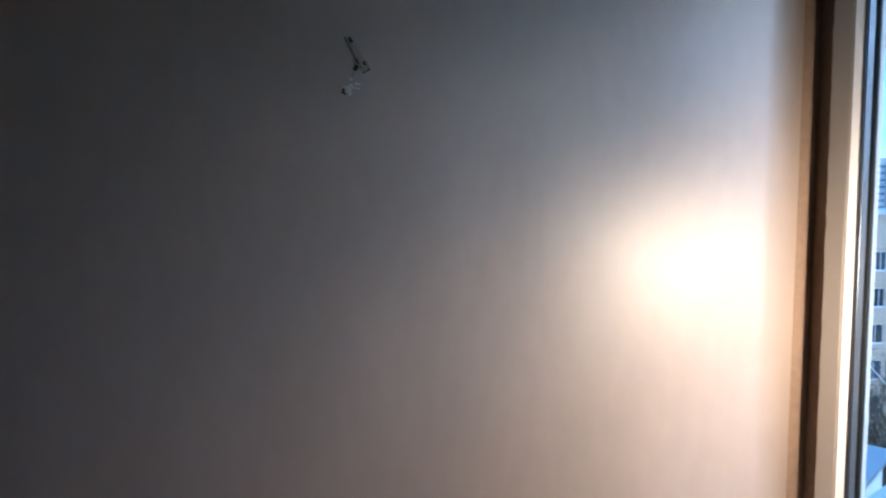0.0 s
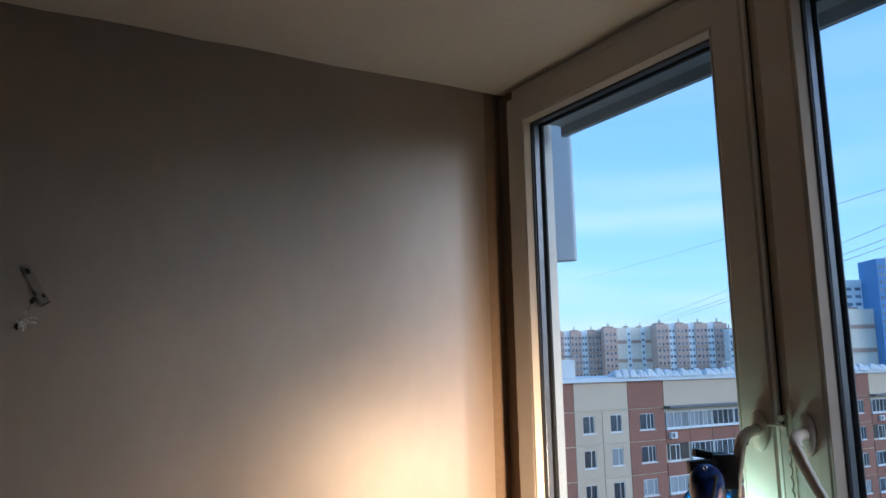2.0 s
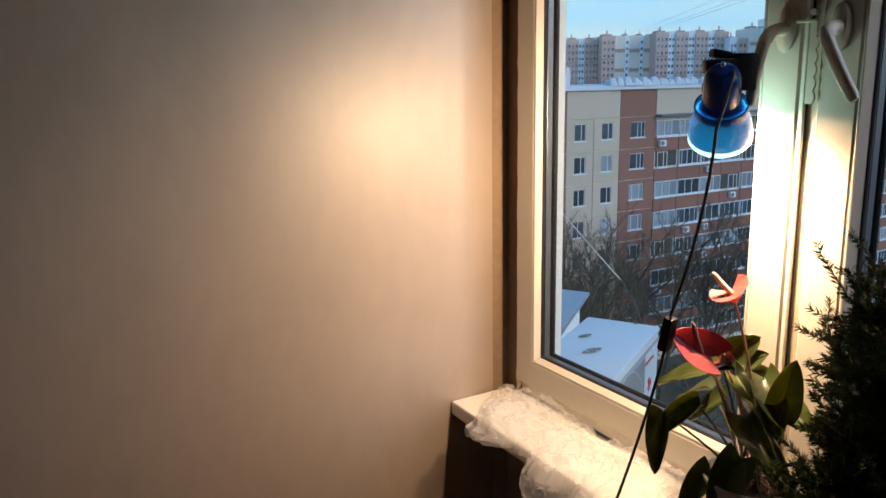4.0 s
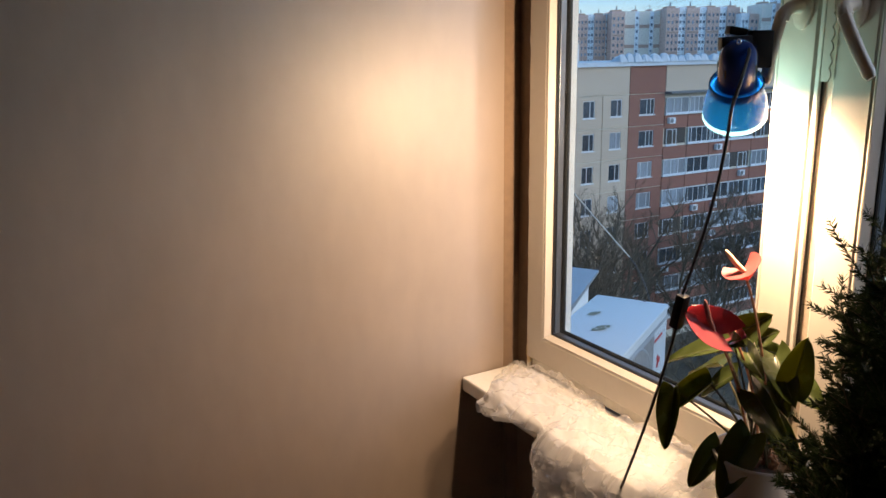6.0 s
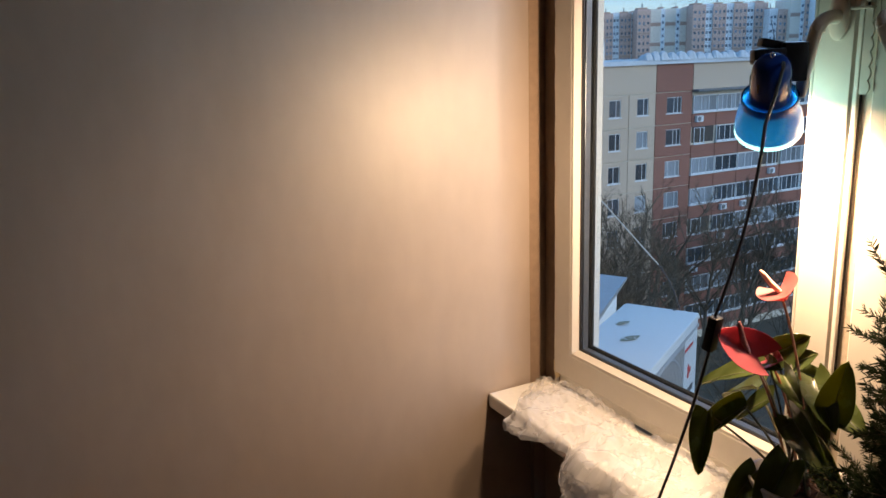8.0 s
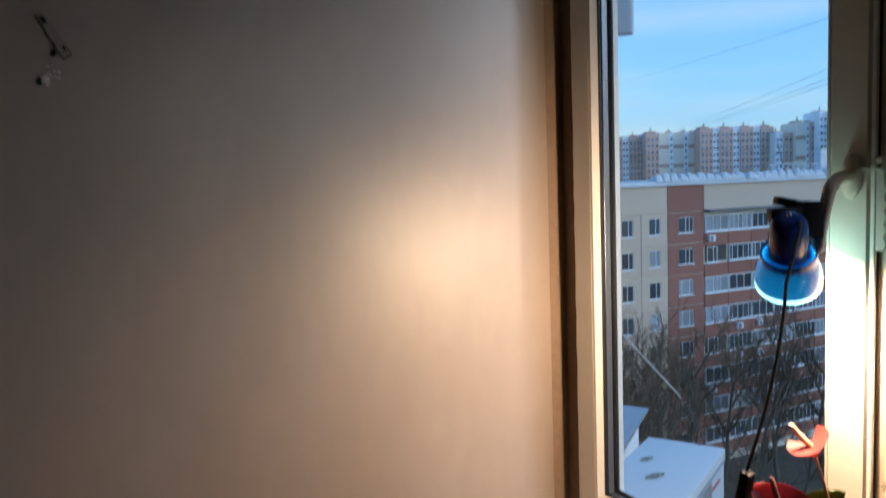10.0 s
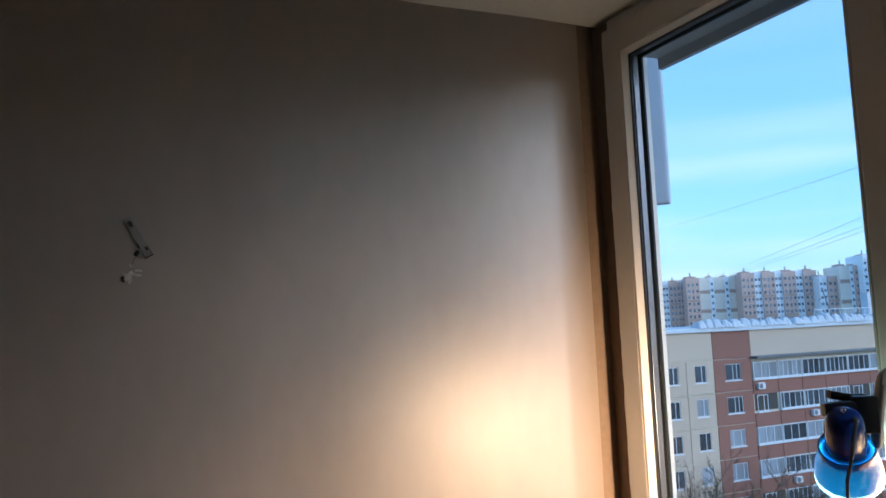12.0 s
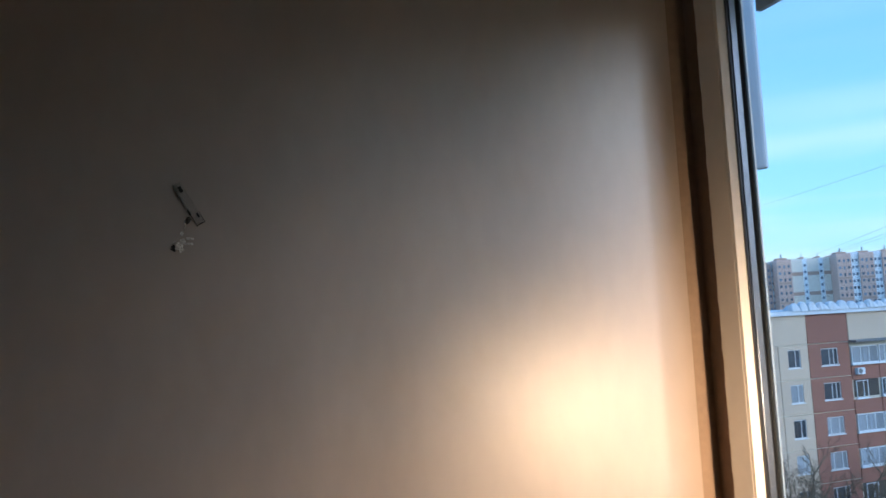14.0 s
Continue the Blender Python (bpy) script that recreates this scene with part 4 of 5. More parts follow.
part("print_bar", box((AC_L - 0.19, -0.0024, 0.452), (AC_L - 0.08, -0.0006, 0.462)), RED, ac, "red printed bar")
part("fan_ring", tube(bmesh.new(), [(0.29 + 0.235 * math.cos(a), -0.004, AC_H / 2 - 0.005 + 0.235 * math.sin(a)) for a in (2 * math.pi * k / 40 for k in range(41))], 0.004, 6), ACDARK, ac, "grey ring round the fan", smooth=True)
# raised grey band draws the shadow below the lid
part("edge_band", box((0.0, -0.0030, AC_H - 0.052), (AC_L, -0.0006, AC_H - 0.040)), ACDARK, ac, "grey band painted as the shadow gap under the lid")
for y in (0.05, 0.22):
    bm = box((0.10, y, -0.03), (0.14, y + 0.03, 0.0))
    box_in(bm, (-0.16, y, -0.055), (AC_L - 0.1, y + 0.03, -0.03))
    part("bracket", bm, OUTGREY, ac, "galvanised steel bracket")
part("lid_screw", lathe(bmesh.new(), [(0.001, 0.004), (0.006, 0.004), (0.006, 0.0)], 10, Matrix.Translation((AC_L - 0.01, 0.09, AC_H))), INK, ac)


def dead_leaf(x, y, size):
    bm = bmesh.new()
    g = [[bm.verts.new((x + size * (i - 4) / 8 * 1.6, y + size * 0.36 * (j - 2) / 2 * math.sin(math.pi * (i + 0.4) / 8.8) * (1 + 0.4 * noise.noise(Vector((i, j, size)))), AC_TOP + 0.003 + 0.004 * abs(noise.noise(Vector((i * 0.8, j, 2)))))) for j in range(5)] for i in range(9)]
    for i in range(8):
        for j in range(4):
            if noise.noise(Vector((i * 1.3, j * 1.7, size * 90))) < 0.25:
                bm.faces.new((g[i][j], g[i + 1][j], g[i + 1][j + 1], g[i][j + 1]))
    loose = [v for v in bm.verts if not v.link_faces]
    bmesh.ops.delete(bm, geom=loose, context="VERTS")
    bmesh.ops.solidify(bm, geom=bm.faces[:], thickness=0.001)
    tagged(part("dead_leaf", bm, DEADLEAF), "shrivelled grey-green dead leaf on the white lid", "dead leaf", "dead leaves")


dead_leaf(0.701, 0.448, 0.055)
dead_leaf(0.787, 0.584, 0.040)

# white fin panel of the storey above; its skylit shade is put into the colour
e, u = Vector((0.590, -0.807, 0)), Vector((0.807, 0.590, 0))
fin = tagged(part("fin_panel", box((0, 0, 0), (0.035, 1.0, 1.6), 0.010, Matrix(((u.x, -e.x, 0, 1.002), (u.y, -e.y, 0, 0.878), (0, 0, 1, 2.275), (0, 0, 0, 1)))), FIN_SHADED), "white outer fin panel of the storey above, coloured as in shade", "facade panel", "", "structure")
# the neighbouring parapet with its sloped metal cap
PM = Matrix(((u.x, -e.x, 0, 1.312), (u.y, -e.y, 0, 1.186), (0, 0, 1, 0.0), (0, 0, 0, 1)))
parapet = thing("balcony_parapet", PM.translation, "white balcony parapet with a grey sloped metal cap", "parapet", "", "structure")
parapet.matrix_world = PM
bm = box((-0.62, 0.02, -1.4), (-0.03, 0.9, 0.585))
part("parapet_wall", bm, OUTWHITE, parapet)
bm = bmesh.new()
vs = [bm.verts.new(c) for c in ((-0.70, -0.02, 0.630), (0, -0.02, 0.662), (0, 0.95, 0.690), (-0.70, 0.95, 0.655), (-0.70, -0.02, 0.600), (0, -0.02, 0.652), (0, 0.95, 0.680), (-0.70, 0.95, 0.625))]
for f in ((0, 1, 2, 3), (4, 5, 6, 7), (0, 1, 5, 4), (1, 2, 6, 5), (2, 3, 7, 6), (3, 0, 4, 7)):
    bm.faces.new([vs[i] for i in f])
part("metal_cap", bm, OUTGREY, parapet, "grey sheet-metal cap")
WIRE = mat("pale_cable", (0.55, 0.55, 0.53), 0.6, vary=0.1)
cable = thing("outdoor_cable", (1.20, 0.75, 0.60), "thin pale cable sloping down past the air conditioner", "cable")
cable.matrix_world = Matrix.Identity(4)
part("cable_run", tube(bmesh.new(), bend((0.70, 1.20, 1.54), (0.95, 0.975, 1.135), (1.160, 0.800, 0.830), 8), 0.0026, 6), WIRE, cable)
# continuation added below; dark ink colour puts this pale cable in shade
part("cable_end", tube(bmesh.new(), bend((1.160, 0.800, 0.830), (1.24, 0.72, 0.70), (1.20, 0.66, 0.40), 8), 0.0026, 6), INK, cable, "added lower end of the cable, coloured dark as in shade")

# ---- the yard and the houses ----
GZ = -26.0
structure("ground", box((-1500, -1500, GZ - 1), (1500, 1500, GZ)), GROUND, "brown bare winter ground of the yard")

REDP = mat("red_facade_panel", (0.27, 0.115, 0.085), 0.85, vary=0.10, scale=0.8, fine=9, bump=0.3, per_object=0.06)
BEIGE = mat("beige_facade_panel", (0.53, 0.415, 0.32), 0.85, vary=0.07, scale=0.8, fine=9, bump=0.3, per_object=0.04)
JOINT = mat("pale_joint", (0.58, 0.52, 0.43), 0.9, vary=0.1, scale=2, fine=20)
WFRAME = mat("white_window_frame", (0.62, 0.65, 0.68), 0.45, vary=0.08, scale=2, fine=20, bump=0.02)
DARKGLASS = mat("dark_window_glass", (0.035, 0.045, 0.055), 0.12, vary=0.5, scale=0.8, fine=6, bump=0.02, per_object=0.35, per_island=0.75)
CURTAIN = mat("pale_curtain", (0.16, 0.18, 0.20), 0.8, vary=0.35, scale=1.5, fine=8, stretch=(4, 1, 0.3), bump=0.1, per_object=0.3, per_island=0.6)
ROOFW = mat("white_roof_sheet", (0.50, 0.53, 0.56), 0.55, vary=0.15, scale=1.5, fine=9, bump=0.2)
ROOFD = mat("dark_roof_edge", (0.14, 0.15, 0.16), 0.7, vary=0.2, scale=1, fine=9)
ROOFE = mat("roof_edge_metal", (0.52, 0.58, 0.64), 0.5, vary=0.15, scale=1, fine=9)
INNER = mat("loggia_shade", (0.06, 0.055, 0.05), 0.9, vary=0.3, scale=1, fine=8)

FY, ROOF_Z, STOREY, J0 = 51.0, 0.76, 2.855, -1.91
near = thing("apartment_house", (60, FY + 6, GZ), "nine-storey panel apartment house in red and beige", "apartment house")
near.matrix_world = Matrix.Identity(4)
X0, X1 = 30.0, 126.0
bm = box((X0, FY + 0.10, GZ), (X1, FY + 13, ROOF_Z))
part("core_wall", bm, JOINT, near, "pale joints between facade panels")
bm = box((X0 - 0.2, FY - 0.18, ROOF_Z + 0.002), (X1 + 0.2, FY + 13.2, ROOF_Z + 0.16))
part("roof", bm, ROOFW, near, "pale flat roof with a metal edge")


def mesh_of(bm, *materials):
    me = bpy.data.meshes.new("shared")
    bmesh.ops.recalc_face_normals(bm, faces=bm.faces)
    bm.to_mesh(me)
    bm.free()
    for mm in materials:
        me.materials.append(mm)
    return me


def place(name, me, at, parent, label=""):
    ob = new(name, me)
    ob.location = at
    ob.parent = parent
    if label:
        ob["label"] = label
    return ob


shared = {}


def panel(x0, x1, z0, z1, material, hole=None):
    """One facade panel, proud of its joints, with an opening for a window where one is given (x, z, width, height)."""
    key = (round(x1 - x0, 2), round(z1 - z0, 2), material.name, hole and tuple(round(h, 2) for h in hole))
    if key not in shared:
        w, h = x1 - x0 - 0.04, z1 - z0 - 0.045
        if hole:
            hx, hz, hw, hh = hole
            bm = box((0.03, 0, 0.03), (hx, 0.14, h))
            box_in(bm, (hx + hw, 0, 0.03), (w, 0.14, h))
            box_in(bm, (hx, 0, 0.03), (hx + hw, 0.14, hz))
            box_in(bm, (hx, 0, hz + hh), (hx + hw, 0.14, h))
        else:
            bm = box((0.03, 0, 0.03), (w, 0.14, h))
        shared[key] = mesh_of(bm, material)
    place("panel", shared[key], (x0, FY, z0), near)


def window_mesh(w, h, bars, sill=0.09):
    bm = bmesh.new()
    t = 0.058
    box_in(bm, (0, 0, 0), (w, 0.12, t))
    box_in(bm, (0, 0, h - t), (w, 0.12, h))
    for b in (0, *bars, 1):
        c = t / 2 + (w - t) * b
        box_in(bm, (c - t / 2, 0, t), (c + t / 2, 0.12, h - t))
    box_in(bm, (-0.08, -0.10, -sill), (w + 0.08, 0.12, -0.005))
    return mesh_of(bm, WFRAME)


def glass_mesh(w, h, bars, material):
    """The panes of one window, each a sheet of its own between the bars."""
    bm, stops = bmesh.new(), (0, *bars, 1)
    for a, b in zip(stops, stops[1:]):
        box_in(bm, (0.029 + (w - 0.058) * a, 0.02, 0.05), (0.029 + (w - 0.058) * b, 0.04, h - 0.05))
    return mesh_of(bm, material)


WINDOWS = {"small": (1.30, 1.48, (0.46,)), "small_b": (1.30, 1.48, (0.62,)), "wide": (1.80, 1.42, (0.22, 0.74)), "wide_b": (1.80, 1.42, (0.5, 0.76))}
W_MESH = {k: (window_mesh(*v), glass_mesh(*v, DARKGLASS), glass_mesh(*v, CURTAIN)) for k, v in WINDOWS.items()}
rng = random.Random(4)


def facade_window(kind, x, z):
    w, h, _ = WINDOWS[kind]
    f = place("window", W_MESH[kind][0], (x - w / 2, FY + 0.05, z), near, "white window with a sill")
    place("pane", W_MESH[kind][1 if rng.random() < 0.80 else 2], (0, 0, 0), f)


MOD = 3.05
LOG_BARS = ((0.25, 0.5, 0.75), (0.2, 0.4, 0.6, 0.8), (0.33, 0.66), (0.12, 0.37, 0.62, 0.87))
LOG_FRAME = [window_mesh(MOD - 0.14, 1.42, bars, 0.16) for bars in LOG_BARS]
LOG_GLASS = [[glass_mesh(MOD - 0.14, 1.42, bars, k) for k in (DARKGLASS, CURTAIN)] for bars in LOG_BARS]
# thin dark sheet in place of depth: the loggia's shade is its colour
LOG_OPEN = mesh_of(box((0.05, 0.145, 0.0), (MOD - 0.2, 0.155, 1.45)), INNER)


def loggia(x, z, kind):
    if kind == "open":
        f = place("loggia_opening", LOG_OPEN, (x + 0.07, FY - 0.05, z), near, "open loggia, its shaded inside a dark sheet")
        place("inner_window", W_MESH["small_b"][0], (rng.uniform(0.3, 1.3), 0.09, -0.12), f, "white window at the back of the loggia")
        return
    pick = rng.randrange(4)
    f = place("loggia_glazing", LOG_FRAME[pick], (x + 0.07, FY - 0.10, z), near, "white framed loggia glazing")
    place("pane", LOG_GLASS[pick][0 if rng.random() < 0.68 else 1], (0, 0, 0), f)


BLOCKS = ((34.2, 38.0, "beige"), (38.0, 42.3, "red"), (42.3, 48.45, "beige"), (48.45, 52.85, "red"), (52.85, 80.3, "loggia"), (80.3, 84.7, "red"), (84.7, 112.2, "loggia"), (112.2, 116.6, "red"))
ac_bm = box((0, -0.32, 0), (0.80, 0, 0.55), 0.03)
lathe(ac_bm, [(0.001, 0.004), (0.20, 0.004), (0.22, 0.0)], 16, Matrix.Translation((0.30, -0.322, 0.28)) @ Matrix.Rotation(radians(90), 4, "X"))
for f in ac_bm.faces:
    f.material_index = 1 if f.calc_center_median().y < -0.3195 and len(f.verts) == 4 and f.calc_area() < 0.03 else 0
AC_FAR = mesh_of(ac_bm, WFRAME, ROOFD)
for bx0, bx1, kind in BLOCKS:
    mat_of = BEIGE if kind == "beige" else REDP
    panel(bx0, bx1, J0, ROOF_Z, BEIGE if kind == "loggia" else mat_of)
    for s in range(8):
        top = J0 - s * STOREY
        sill = top - 1.87
        if kind == "loggia":
            n = int(round((bx1 - bx0) / MOD))
            for k in range(n):
                x = bx0 + 0.02 + k * (bx1 - bx0) / n
                x2 = bx0 + 0.02 + (k + 1) * (bx1 - bx0) / n
                panel(x, x2, sill - 1.42, sill - 0.17, REDP)
                loggia(x, sill, "open" if rng.random() < 0.07 or (s, k) in ((1, 0), (4, 0)) else "glazed")
                if rng.random() < 0.17 or (s, k) == (0, 0):
                    place("cooler_box", AC_FAR, (x + 0.3 + rng.random(), FY - 0.03, sill - 0.95), near, "small white cooler unit")
        else:
            xs = (bx0 + 1.55, bx0 + 4.65) if bx1 - bx0 > 5 else ((bx0 + bx1) / 2,)
            for k, x in enumerate(xs):
                w = (bx1 - bx0) / len(xs)
                pick = rng.choice(("small", "small_b") if kind == "beige" else ("wide", "wide_b"))
                ww, wh, _ = WINDOWS[pick]
                panel(bx0 + k * w, bx0 + (k + 1) * w, top - STOREY, top, mat_of, (x - ww / 2 - bx0 - k * w, sill - top + STOREY, ww, wh))
                facade_window(pick, x, sill)
    if kind == "loggia":
        part("loggia_canopy", box((bx0, FY - 0.75, J0 - 0.10), (bx1, FY + 0.1, J0 + 0.12), 0.05), ROOFD, near, "dark canopy over the top loggias")

# lumpy white covers along the roof's edge
cover_meshes = []
for v in range(7):
    bm = bmesh.new()
    width = 0.9 + 0.16 * (v % 4)
    rows = []
    for i in range(17):
        t = i / 16
        w = abs(2 * t - 1)
        arch = (1 - w ** 2.2) ** 0.5 if w < 1 else 0.0
        row = []
        for j in range(9):
            s = j / 8
            deep = math.sin(math.pi * min(1.0, s * 1.3 + 0.16)) ** 0.5 if s < 0.64 else max(0.0, 1 - (s - 0.64) * 2.4)
            deep = deep if j else 0.0
            p = Vector((width * (t + 0.06 * (2 * t - 1) * (1 - arch)), -0.20 + 1.3 * s - 0.10 * (1 - arch), (0.62 + 0.05 * (v % 3)) * arch * deep - 0.02))
            p += noise.noise_vector(Vector((i * 0.5, j * 0.6, v * 5.0))) * 0.10
            row.append(bm.verts.new(p))
        rows.append(row)
    for a, b in zip(rows, rows[1:]):
        for k in range(8):
            bm.faces.new((a[k], a[k + 1], b[k + 1], b[k]))
    me = mesh_of(bm, ROOFW)
    me.polygons.foreach_set("use_smooth", [True] * len(me.polygons))
    cover_meshes.append(me)
x = 46.9
while x < 88:
    v = rng.randrange(7)
    o = place("roof_cover", cover_meshes[v], (x, FY - 0.14, ROOF_Z + 0.14), near, "lumpy white sheet cover")
    o.rotation_euler = (0, rng.uniform(-0.08, 0.08), rng.uniform(-0.1, 0.1))
    o.scale = (1, 1, rng.uniform(0.8, 1.15))
    x += 0.9 + 0.16 * (v % 4) + (rng.uniform(-0.06, 0.08) if rng.random() < 0.93 else rng.uniform(0.2, 0.6))
part("roof_edge_strip", box((X0 - 0.2, FY - 0.24, ROOF_Z - 0.22), (X1 + 0.2, FY - 0.19, ROOF_Z + 0.15)), ROOFE, near, "pale blue metal roof edge")
part("roof_house", box((38.2, FY + 1.2, ROOF_Z + 0.17), (43.6, FY + 6, ROOF_Z + 1.75)), ROOFW, near, "white roof house")
part("roof_house", box((34.6, FY + 3, ROOF_Z + 0.17), (40.0, FY + 8, ROOF_Z + 3.8)), ROOFW, near, "taller white roof house")
part("roof_house", box((70.8, FY + 1.5, ROOF_Z + 0.17), (74.0, FY + 2.2, ROOF_Z + 2.9)), ROOFW, near, "white roof house")
bm = bmesh.new()
tube(bm, [(65.0, FY + 1, ROOF_Z + 0.1), (63.75, FY + 1, ROOF_Z + 3.5)], 0.05, 6)
tube(bm, [(63.3, FY + 1, ROOF_Z + 2.3), (64.3, FY + 1, ROOF_Z + 2.6)], 0.03, 6)
part("aerial", bm, ROOFD, near, "dark thin leaning roof aerial")
bm = bmesh.new()
for k in range(14):
    tube(bm, [(61.5 + k * 0.7, FY + 0.2, ROOF_Z + 0.1), (61.5 + k * 0.7, FY + 0.2, ROOF_Z + 1.35)], 0.04, 5)
for z in (0.7, 1.35):
    tube(bm, [(61.5, FY + 0.2, ROOF_Z + z), (70.7, FY + 0.2, ROOF_Z + z)], 0.04, 5)
part("roof_railing", bm, WFRAME, near, "pale roof railing")
part("roof_railing", box((40.6, FY + 1.3, ROOF_Z + 2.0), (43.4, FY + 1.4, ROOF_Z + 2.1)), ROOFD, near, "dark rail on the roof house")

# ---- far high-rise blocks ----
# white, brick, beige and glass are lightened: distance haze put into the colours
FARW = mat("far_hazed_white", (0.90, 0.91, 0.92), 0.9, vary=0.06, scale=0.1, fine=1)
FARB = mat("far_hazed_brick", (0.74, 0.49, 0.40), 0.9, vary=0.08, scale=0.1, fine=1)
FARY = mat("far_hazed_beige", (0.90, 0.78, 0.66), 0.9, vary=0.06, scale=0.1, fine=1)
FARG = mat("far_hazed_glass", (0.16, 0.21, 0.26), 0.3, vary=0.4, scale=0.3, fine=2, per_island=0.5)
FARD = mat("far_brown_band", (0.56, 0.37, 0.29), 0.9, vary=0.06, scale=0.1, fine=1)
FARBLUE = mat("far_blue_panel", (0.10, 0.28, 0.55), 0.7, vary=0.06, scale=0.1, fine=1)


def tower(x, y, width, depth, top, bays, label, face_to, roof_bits=True):
    """A high-rise: bays of white, brick or beige, with its windows, ledges and roof houses."""
    d = Vector(face_to).normalized()
    m = Matrix(((-d.y, -d.x, 0, x), (d.x, -d.y, 0, y), (0, 0, 1, 0), (0, 0, 0, 1)))
    t = thing("high_rise", (x, y, GZ), label, "high-rise", "far high-rise blocks")
    t.matrix_world = m
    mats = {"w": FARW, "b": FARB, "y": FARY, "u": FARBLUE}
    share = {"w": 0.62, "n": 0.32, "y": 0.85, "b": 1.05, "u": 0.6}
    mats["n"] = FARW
    unit = width / sum(share[c] for c in bays)
    left = -width / 2
    ledge = bmesh.new()
    gverts, gfaces = [], []

    def pane(x0, x1, z0, z1, yy):
        k = len(gverts)
        gverts.extend([(x0, yy, z0), (x1, yy, z0), (x1, yy, z1), (x0, yy, z1), (x0, yy + 0.3, z0), (x1, yy + 0.3, z0), (x1, yy + 0.3, z1), (x0, yy + 0.3, z1)])
        gfaces.extend([(k, k + 1, k + 2, k + 3), (k, k + 4, k + 5, k + 1), (k + 1, k + 5, k + 6, k + 2), (k + 2, k + 6, k + 7, k + 3), (k + 3, k + 7, k + 4, k)])

    for i, c in enumerate(bays):
        bw = unit * share[c]
        x0 = left
        left += bw
        yy = -0.9 if c == "b" else 0.0
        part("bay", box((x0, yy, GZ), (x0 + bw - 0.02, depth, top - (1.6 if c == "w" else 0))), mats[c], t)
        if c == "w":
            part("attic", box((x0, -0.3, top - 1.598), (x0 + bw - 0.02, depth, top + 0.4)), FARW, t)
        z, storey = top - 4.4, 0
        while z > -8:
            if c == "n":
                pane(x0 + bw * 0.25, x0 + bw * 0.75, z + 0.9, z + 2.0, yy - 0.15)
            elif c in "wu":
                for f in (0.14, 0.58):
                    pane(x0 + bw * f, x0 + bw * (f + 0.26), z + 0.8, z + 1.9, yy - 0.15)
            elif c == "b":
                pane(x0 + bw * 0.10, x0 + bw * 0.26, z + 0.8, z + 1.9, yy - 0.15)
                pane(x0 + bw * 0.74, x0 + bw * 0.90, z + 0.8, z + 1.9, yy - 0.15)
                pane(x0 + bw * 0.44, x0 + bw * 0.56, z + 0.5, z + 1.9, yy - 0.15)
                if storey % 3 == 2:
                    box_in(ledge, (x0 + bw * 0.02, yy - 0.12, z - 0.5), (x0 + bw * 0.97, yy, z + 0.2))
            elif storey % 3 == 1:
                box_in(ledge, (x0 + 0.1, -0.25, z), (x0 + bw - 0.1, 0.4, z + 1.5))
            z -= 2.85
            storey += 1
        if roof_bits and i % 2 == 0:
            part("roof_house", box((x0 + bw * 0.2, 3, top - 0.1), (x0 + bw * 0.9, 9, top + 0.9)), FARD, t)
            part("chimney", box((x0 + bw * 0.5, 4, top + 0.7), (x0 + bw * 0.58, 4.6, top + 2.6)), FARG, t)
    me = bpy.data.meshes.new("window_glass")
    me.from_pydata(gverts, [], gfaces)
    me.materials.append(FARG)
    ob = new("window_grid", me)
    ob.parent = t
    tagged(ob, "rows of small dark windows", "", "", "stuff")
    if len(ledge.verts):
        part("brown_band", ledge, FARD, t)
    else:
        ledge.free()
    return t


FACE = (-0.48, -0.88, 0)
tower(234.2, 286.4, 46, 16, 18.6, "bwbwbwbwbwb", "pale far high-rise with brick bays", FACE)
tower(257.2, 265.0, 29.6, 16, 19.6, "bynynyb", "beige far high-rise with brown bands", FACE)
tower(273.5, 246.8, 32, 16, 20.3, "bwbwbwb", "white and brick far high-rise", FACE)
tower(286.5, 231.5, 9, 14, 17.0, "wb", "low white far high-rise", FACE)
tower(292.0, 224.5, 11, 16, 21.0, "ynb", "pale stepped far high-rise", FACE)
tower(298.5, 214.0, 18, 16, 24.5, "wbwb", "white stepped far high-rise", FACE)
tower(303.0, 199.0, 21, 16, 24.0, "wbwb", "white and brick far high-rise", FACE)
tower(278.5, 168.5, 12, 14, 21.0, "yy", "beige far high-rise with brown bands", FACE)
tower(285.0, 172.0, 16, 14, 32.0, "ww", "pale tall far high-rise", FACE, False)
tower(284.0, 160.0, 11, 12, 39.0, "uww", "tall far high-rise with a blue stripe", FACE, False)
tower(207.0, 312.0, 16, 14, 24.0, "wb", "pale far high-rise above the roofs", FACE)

# ---- bare trees in the yard ----
TRUNK = mat("tree_bark", (0.11, 0.095, 0.075), 0.95, vary=0.3, scale=2, fine=18, bump=0.8, stretch=(1, 1, 0.25))
TWIGS = mat("bare_twigs", (0.115, 0.09, 0.062), 0.95, vary=0.3, scale=0.6, fine=6, per_island=0.35)


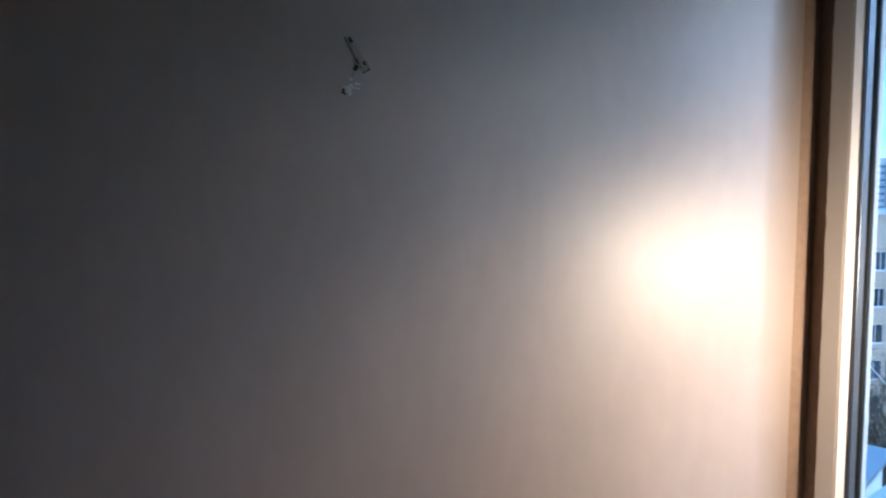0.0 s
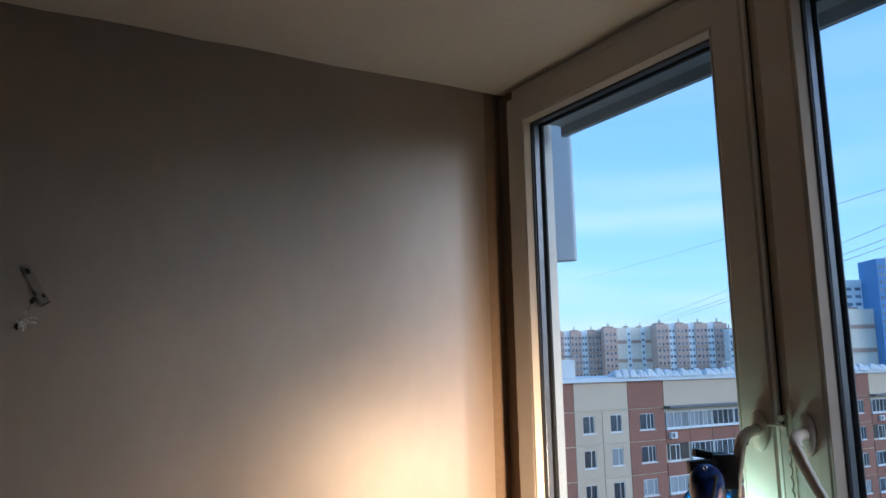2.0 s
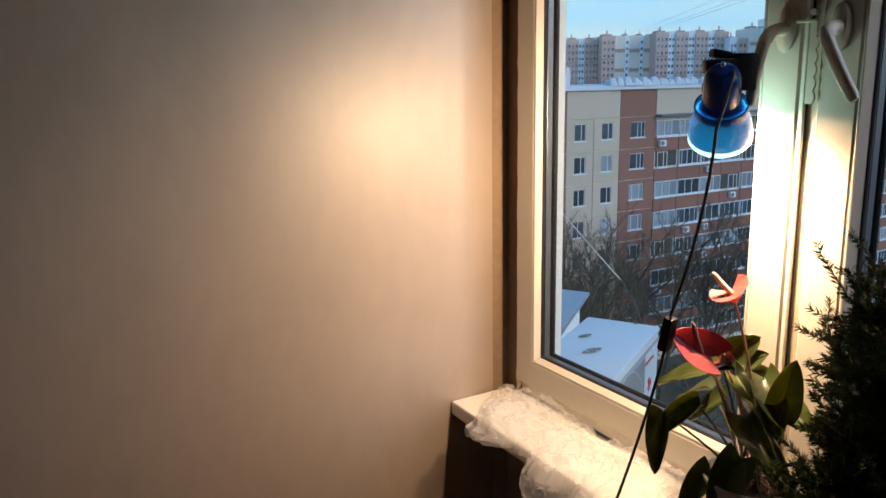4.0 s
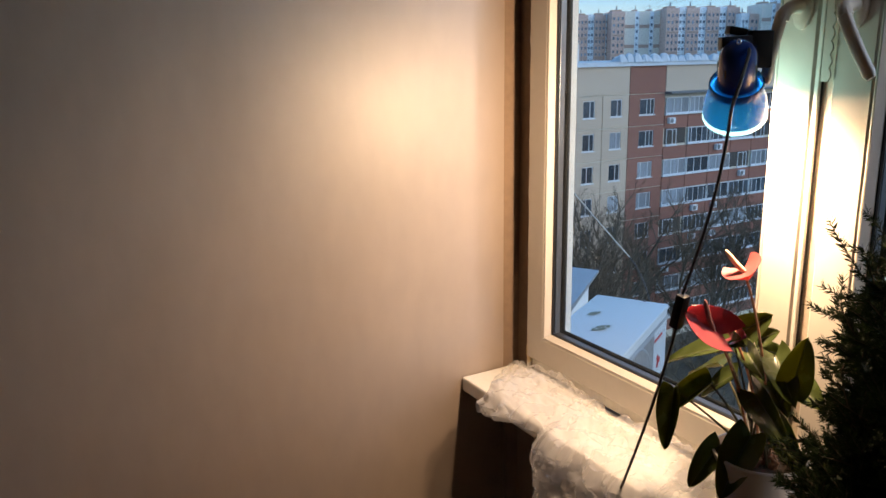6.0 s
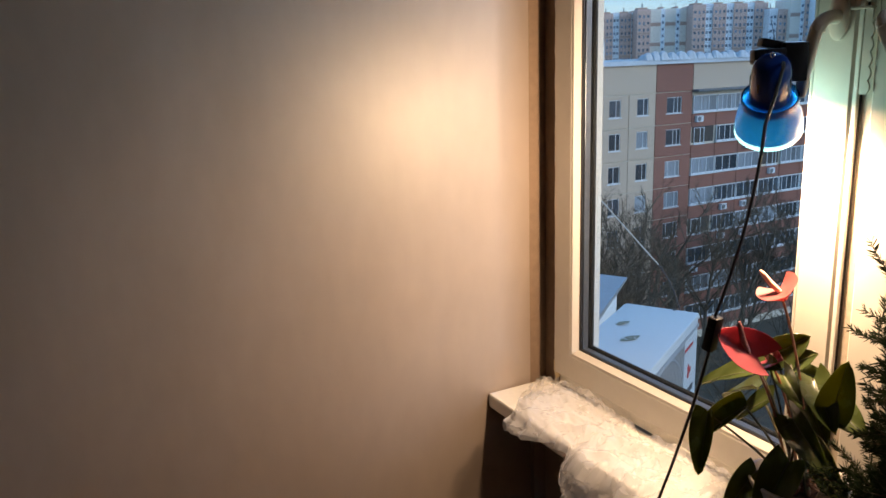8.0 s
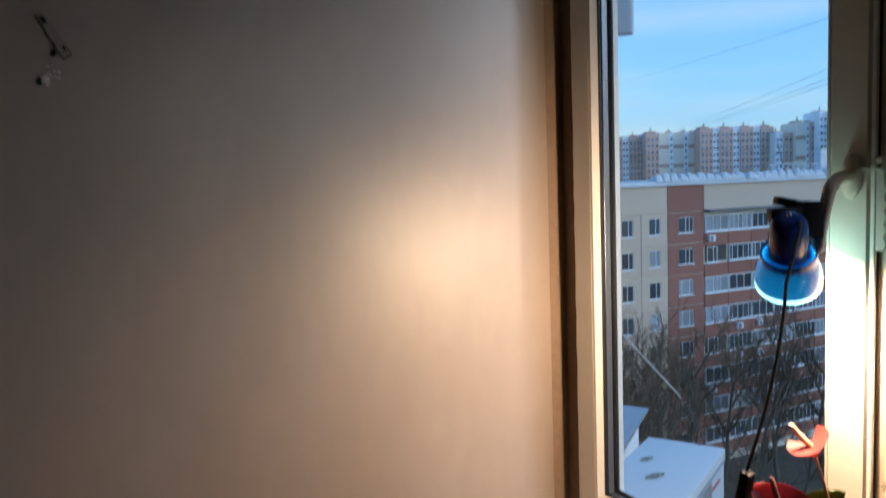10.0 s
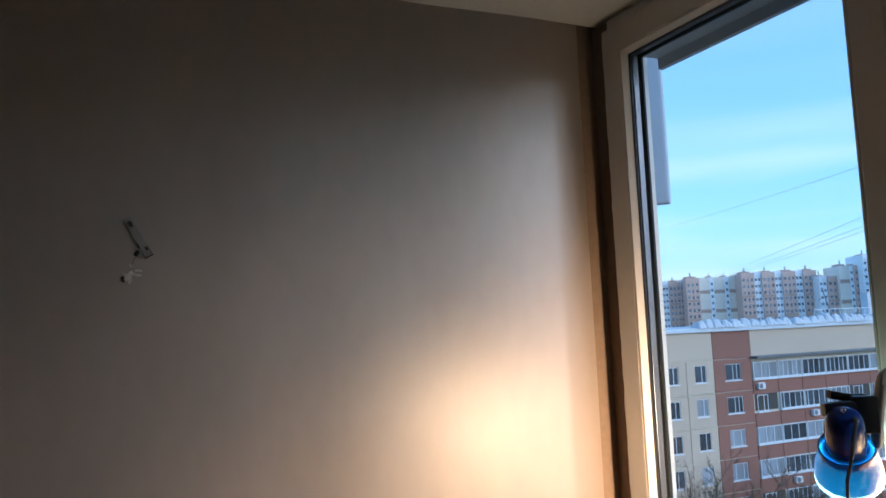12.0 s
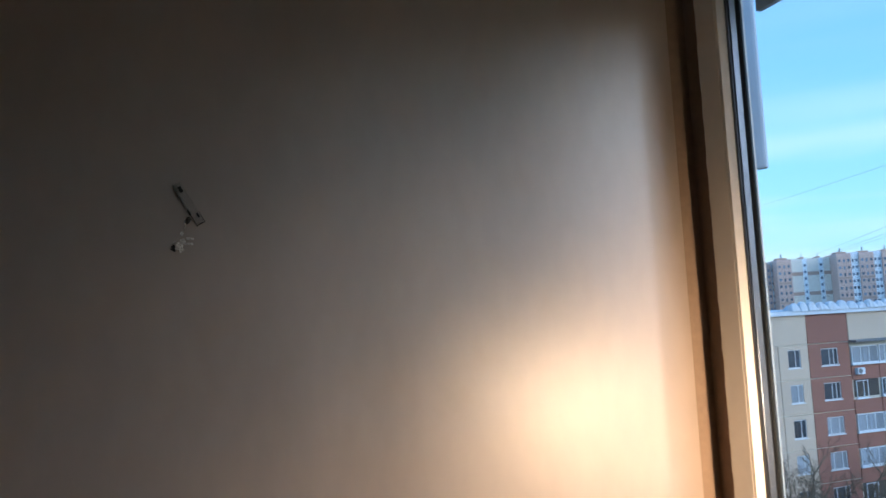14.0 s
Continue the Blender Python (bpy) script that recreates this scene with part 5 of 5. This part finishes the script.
def bare_tree(seed, height):
    """A tapered trunk with limbs that fork into many thin twigs. Returns the meshes of trunk and crown."""
    rng = random.Random(seed)
    trunk, crown = bmesh.new(), bmesh.new()

    def grow(bm, p, d, length, r, level):
        n = 5 if level > 1 else 3
        pts, rad = [p.copy()], [r]
        kids = []
        for i in range(n):
            d = (d + Vector((rng.uniform(-0.2, 0.2), rng.uniform(-0.2, 0.2), rng.uniform(-0.03, 0.14)))).normalized()
            p = p + d * length / n
            pts.append(p.copy())
            rad.append(max(0.008, r * (1 - 0.72 * (i + 1) / n)))
            kids.append((p.copy(), d.copy()))
        tube(bm, pts, rad, 8 if level == 4 else (5 if level > 1 else 3), False)
        if level == 0:
            return
        for k in range({4: 12, 3: 7, 2: 6, 1: 5}[level]):
            f = rng.uniform(0.30 if level == 4 else 0.15, 1.0)
            q, dd = kids[min(n - 1, int(f * n))]
            a = rng.uniform(0, 6.28)
            o = dd.orthogonal().normalized()
            out = (dd * rng.uniform(0.6, 1.0) + (o * math.cos(a) + dd.cross(o) * math.sin(a)) * rng.uniform(0.5, 0.95) + Vector((0, 0, 0.15))).normalized()
            grow(crown, q, out, length * rng.uniform(0.34, 0.52), max(0.012, r * 0.42), level - 1)

    grow(trunk, Vector((0, 0, 0)), Vector((0, 0, 1)), height * 0.72, height * 0.018, 4)
    return mesh_of(trunk, TRUNK), mesh_of(crown, TWIGS)


TREES = [bare_tree(s, 15.0) for s in (3, 8, 21)]
SPOTS = ((34.5, 37.0, 1.12), (37.5, 40.0, 1.15), (30.5, 36.5, 1.0), (40.5, 42.5, 0.98), (44.0, 43.5, 1.05), (47.5, 44.0, 0.95), (51.0, 43.0, 1.0), (55.0, 44.5, 0.85), (42.0, 36.0, 0.72), (48.0, 37.0, 0.7), (36.0, 31.0, 0.72), (59.0, 43.0, 0.9), (53.0, 36.0, 0.66), (64.0, 44.0, 0.8), (31.0, 28.0, 0.6), (38.5, 44.5, 1.1), (42.0, 27.0, 0.55))
for k, (x, y, s) in enumerate(SPOTS):
    tree = thing("bare_tree", (x, y, GZ), "leafless brown tree with fine twigs in the yard", "tree", "bare trees in the yard")
    tree.rotation_euler = (0, 0, 1.7 * k)
    tree.scale = (s, s, s)
    a, b = TREES[k % 3]
    place("trunk", a, (0, 0, 0), tree)
    place("crown", b, (0, 0, 0), tree)

# ---- wires across the sky ----
LINE = mat("overhead_wire", (0.22, 0.24, 0.26), 0.7, vary=0.1)
WIRES = (
    ((43.944, 52.03, 9.509), (12.59, -1.64, 5.65), 0.4),
    ((50.294, 53.07, 5.276), (9.42, -2.16, 5.24), 0.4),
    ((51.014, 52.383, 5.327), (9.04, -1.8, 4.72), 0.4),
    ((51.723, 51.689, 5.48), (8.68, -1.44, 4.38), 0.4),
)
for k, (a, b, sag) in enumerate(WIRES):
    mid = (Vector(a) + Vector(b)) / 2 - Vector((0, 0, sag))
    anchor = Vector((0.294, -3.30 - 0.15 * k, 3.10))
    run = bend(a, mid, b, 14) + bend(b, (Vector(b) + anchor) / 2 - Vector((0, 0, 0.1)), anchor, 6)[1:]
    tagged(part("overhead_wire", tube(bmesh.new(), run, 0.007, 5), LINE), "thin dark wire strung across the sky", "wire", "overhead wires")
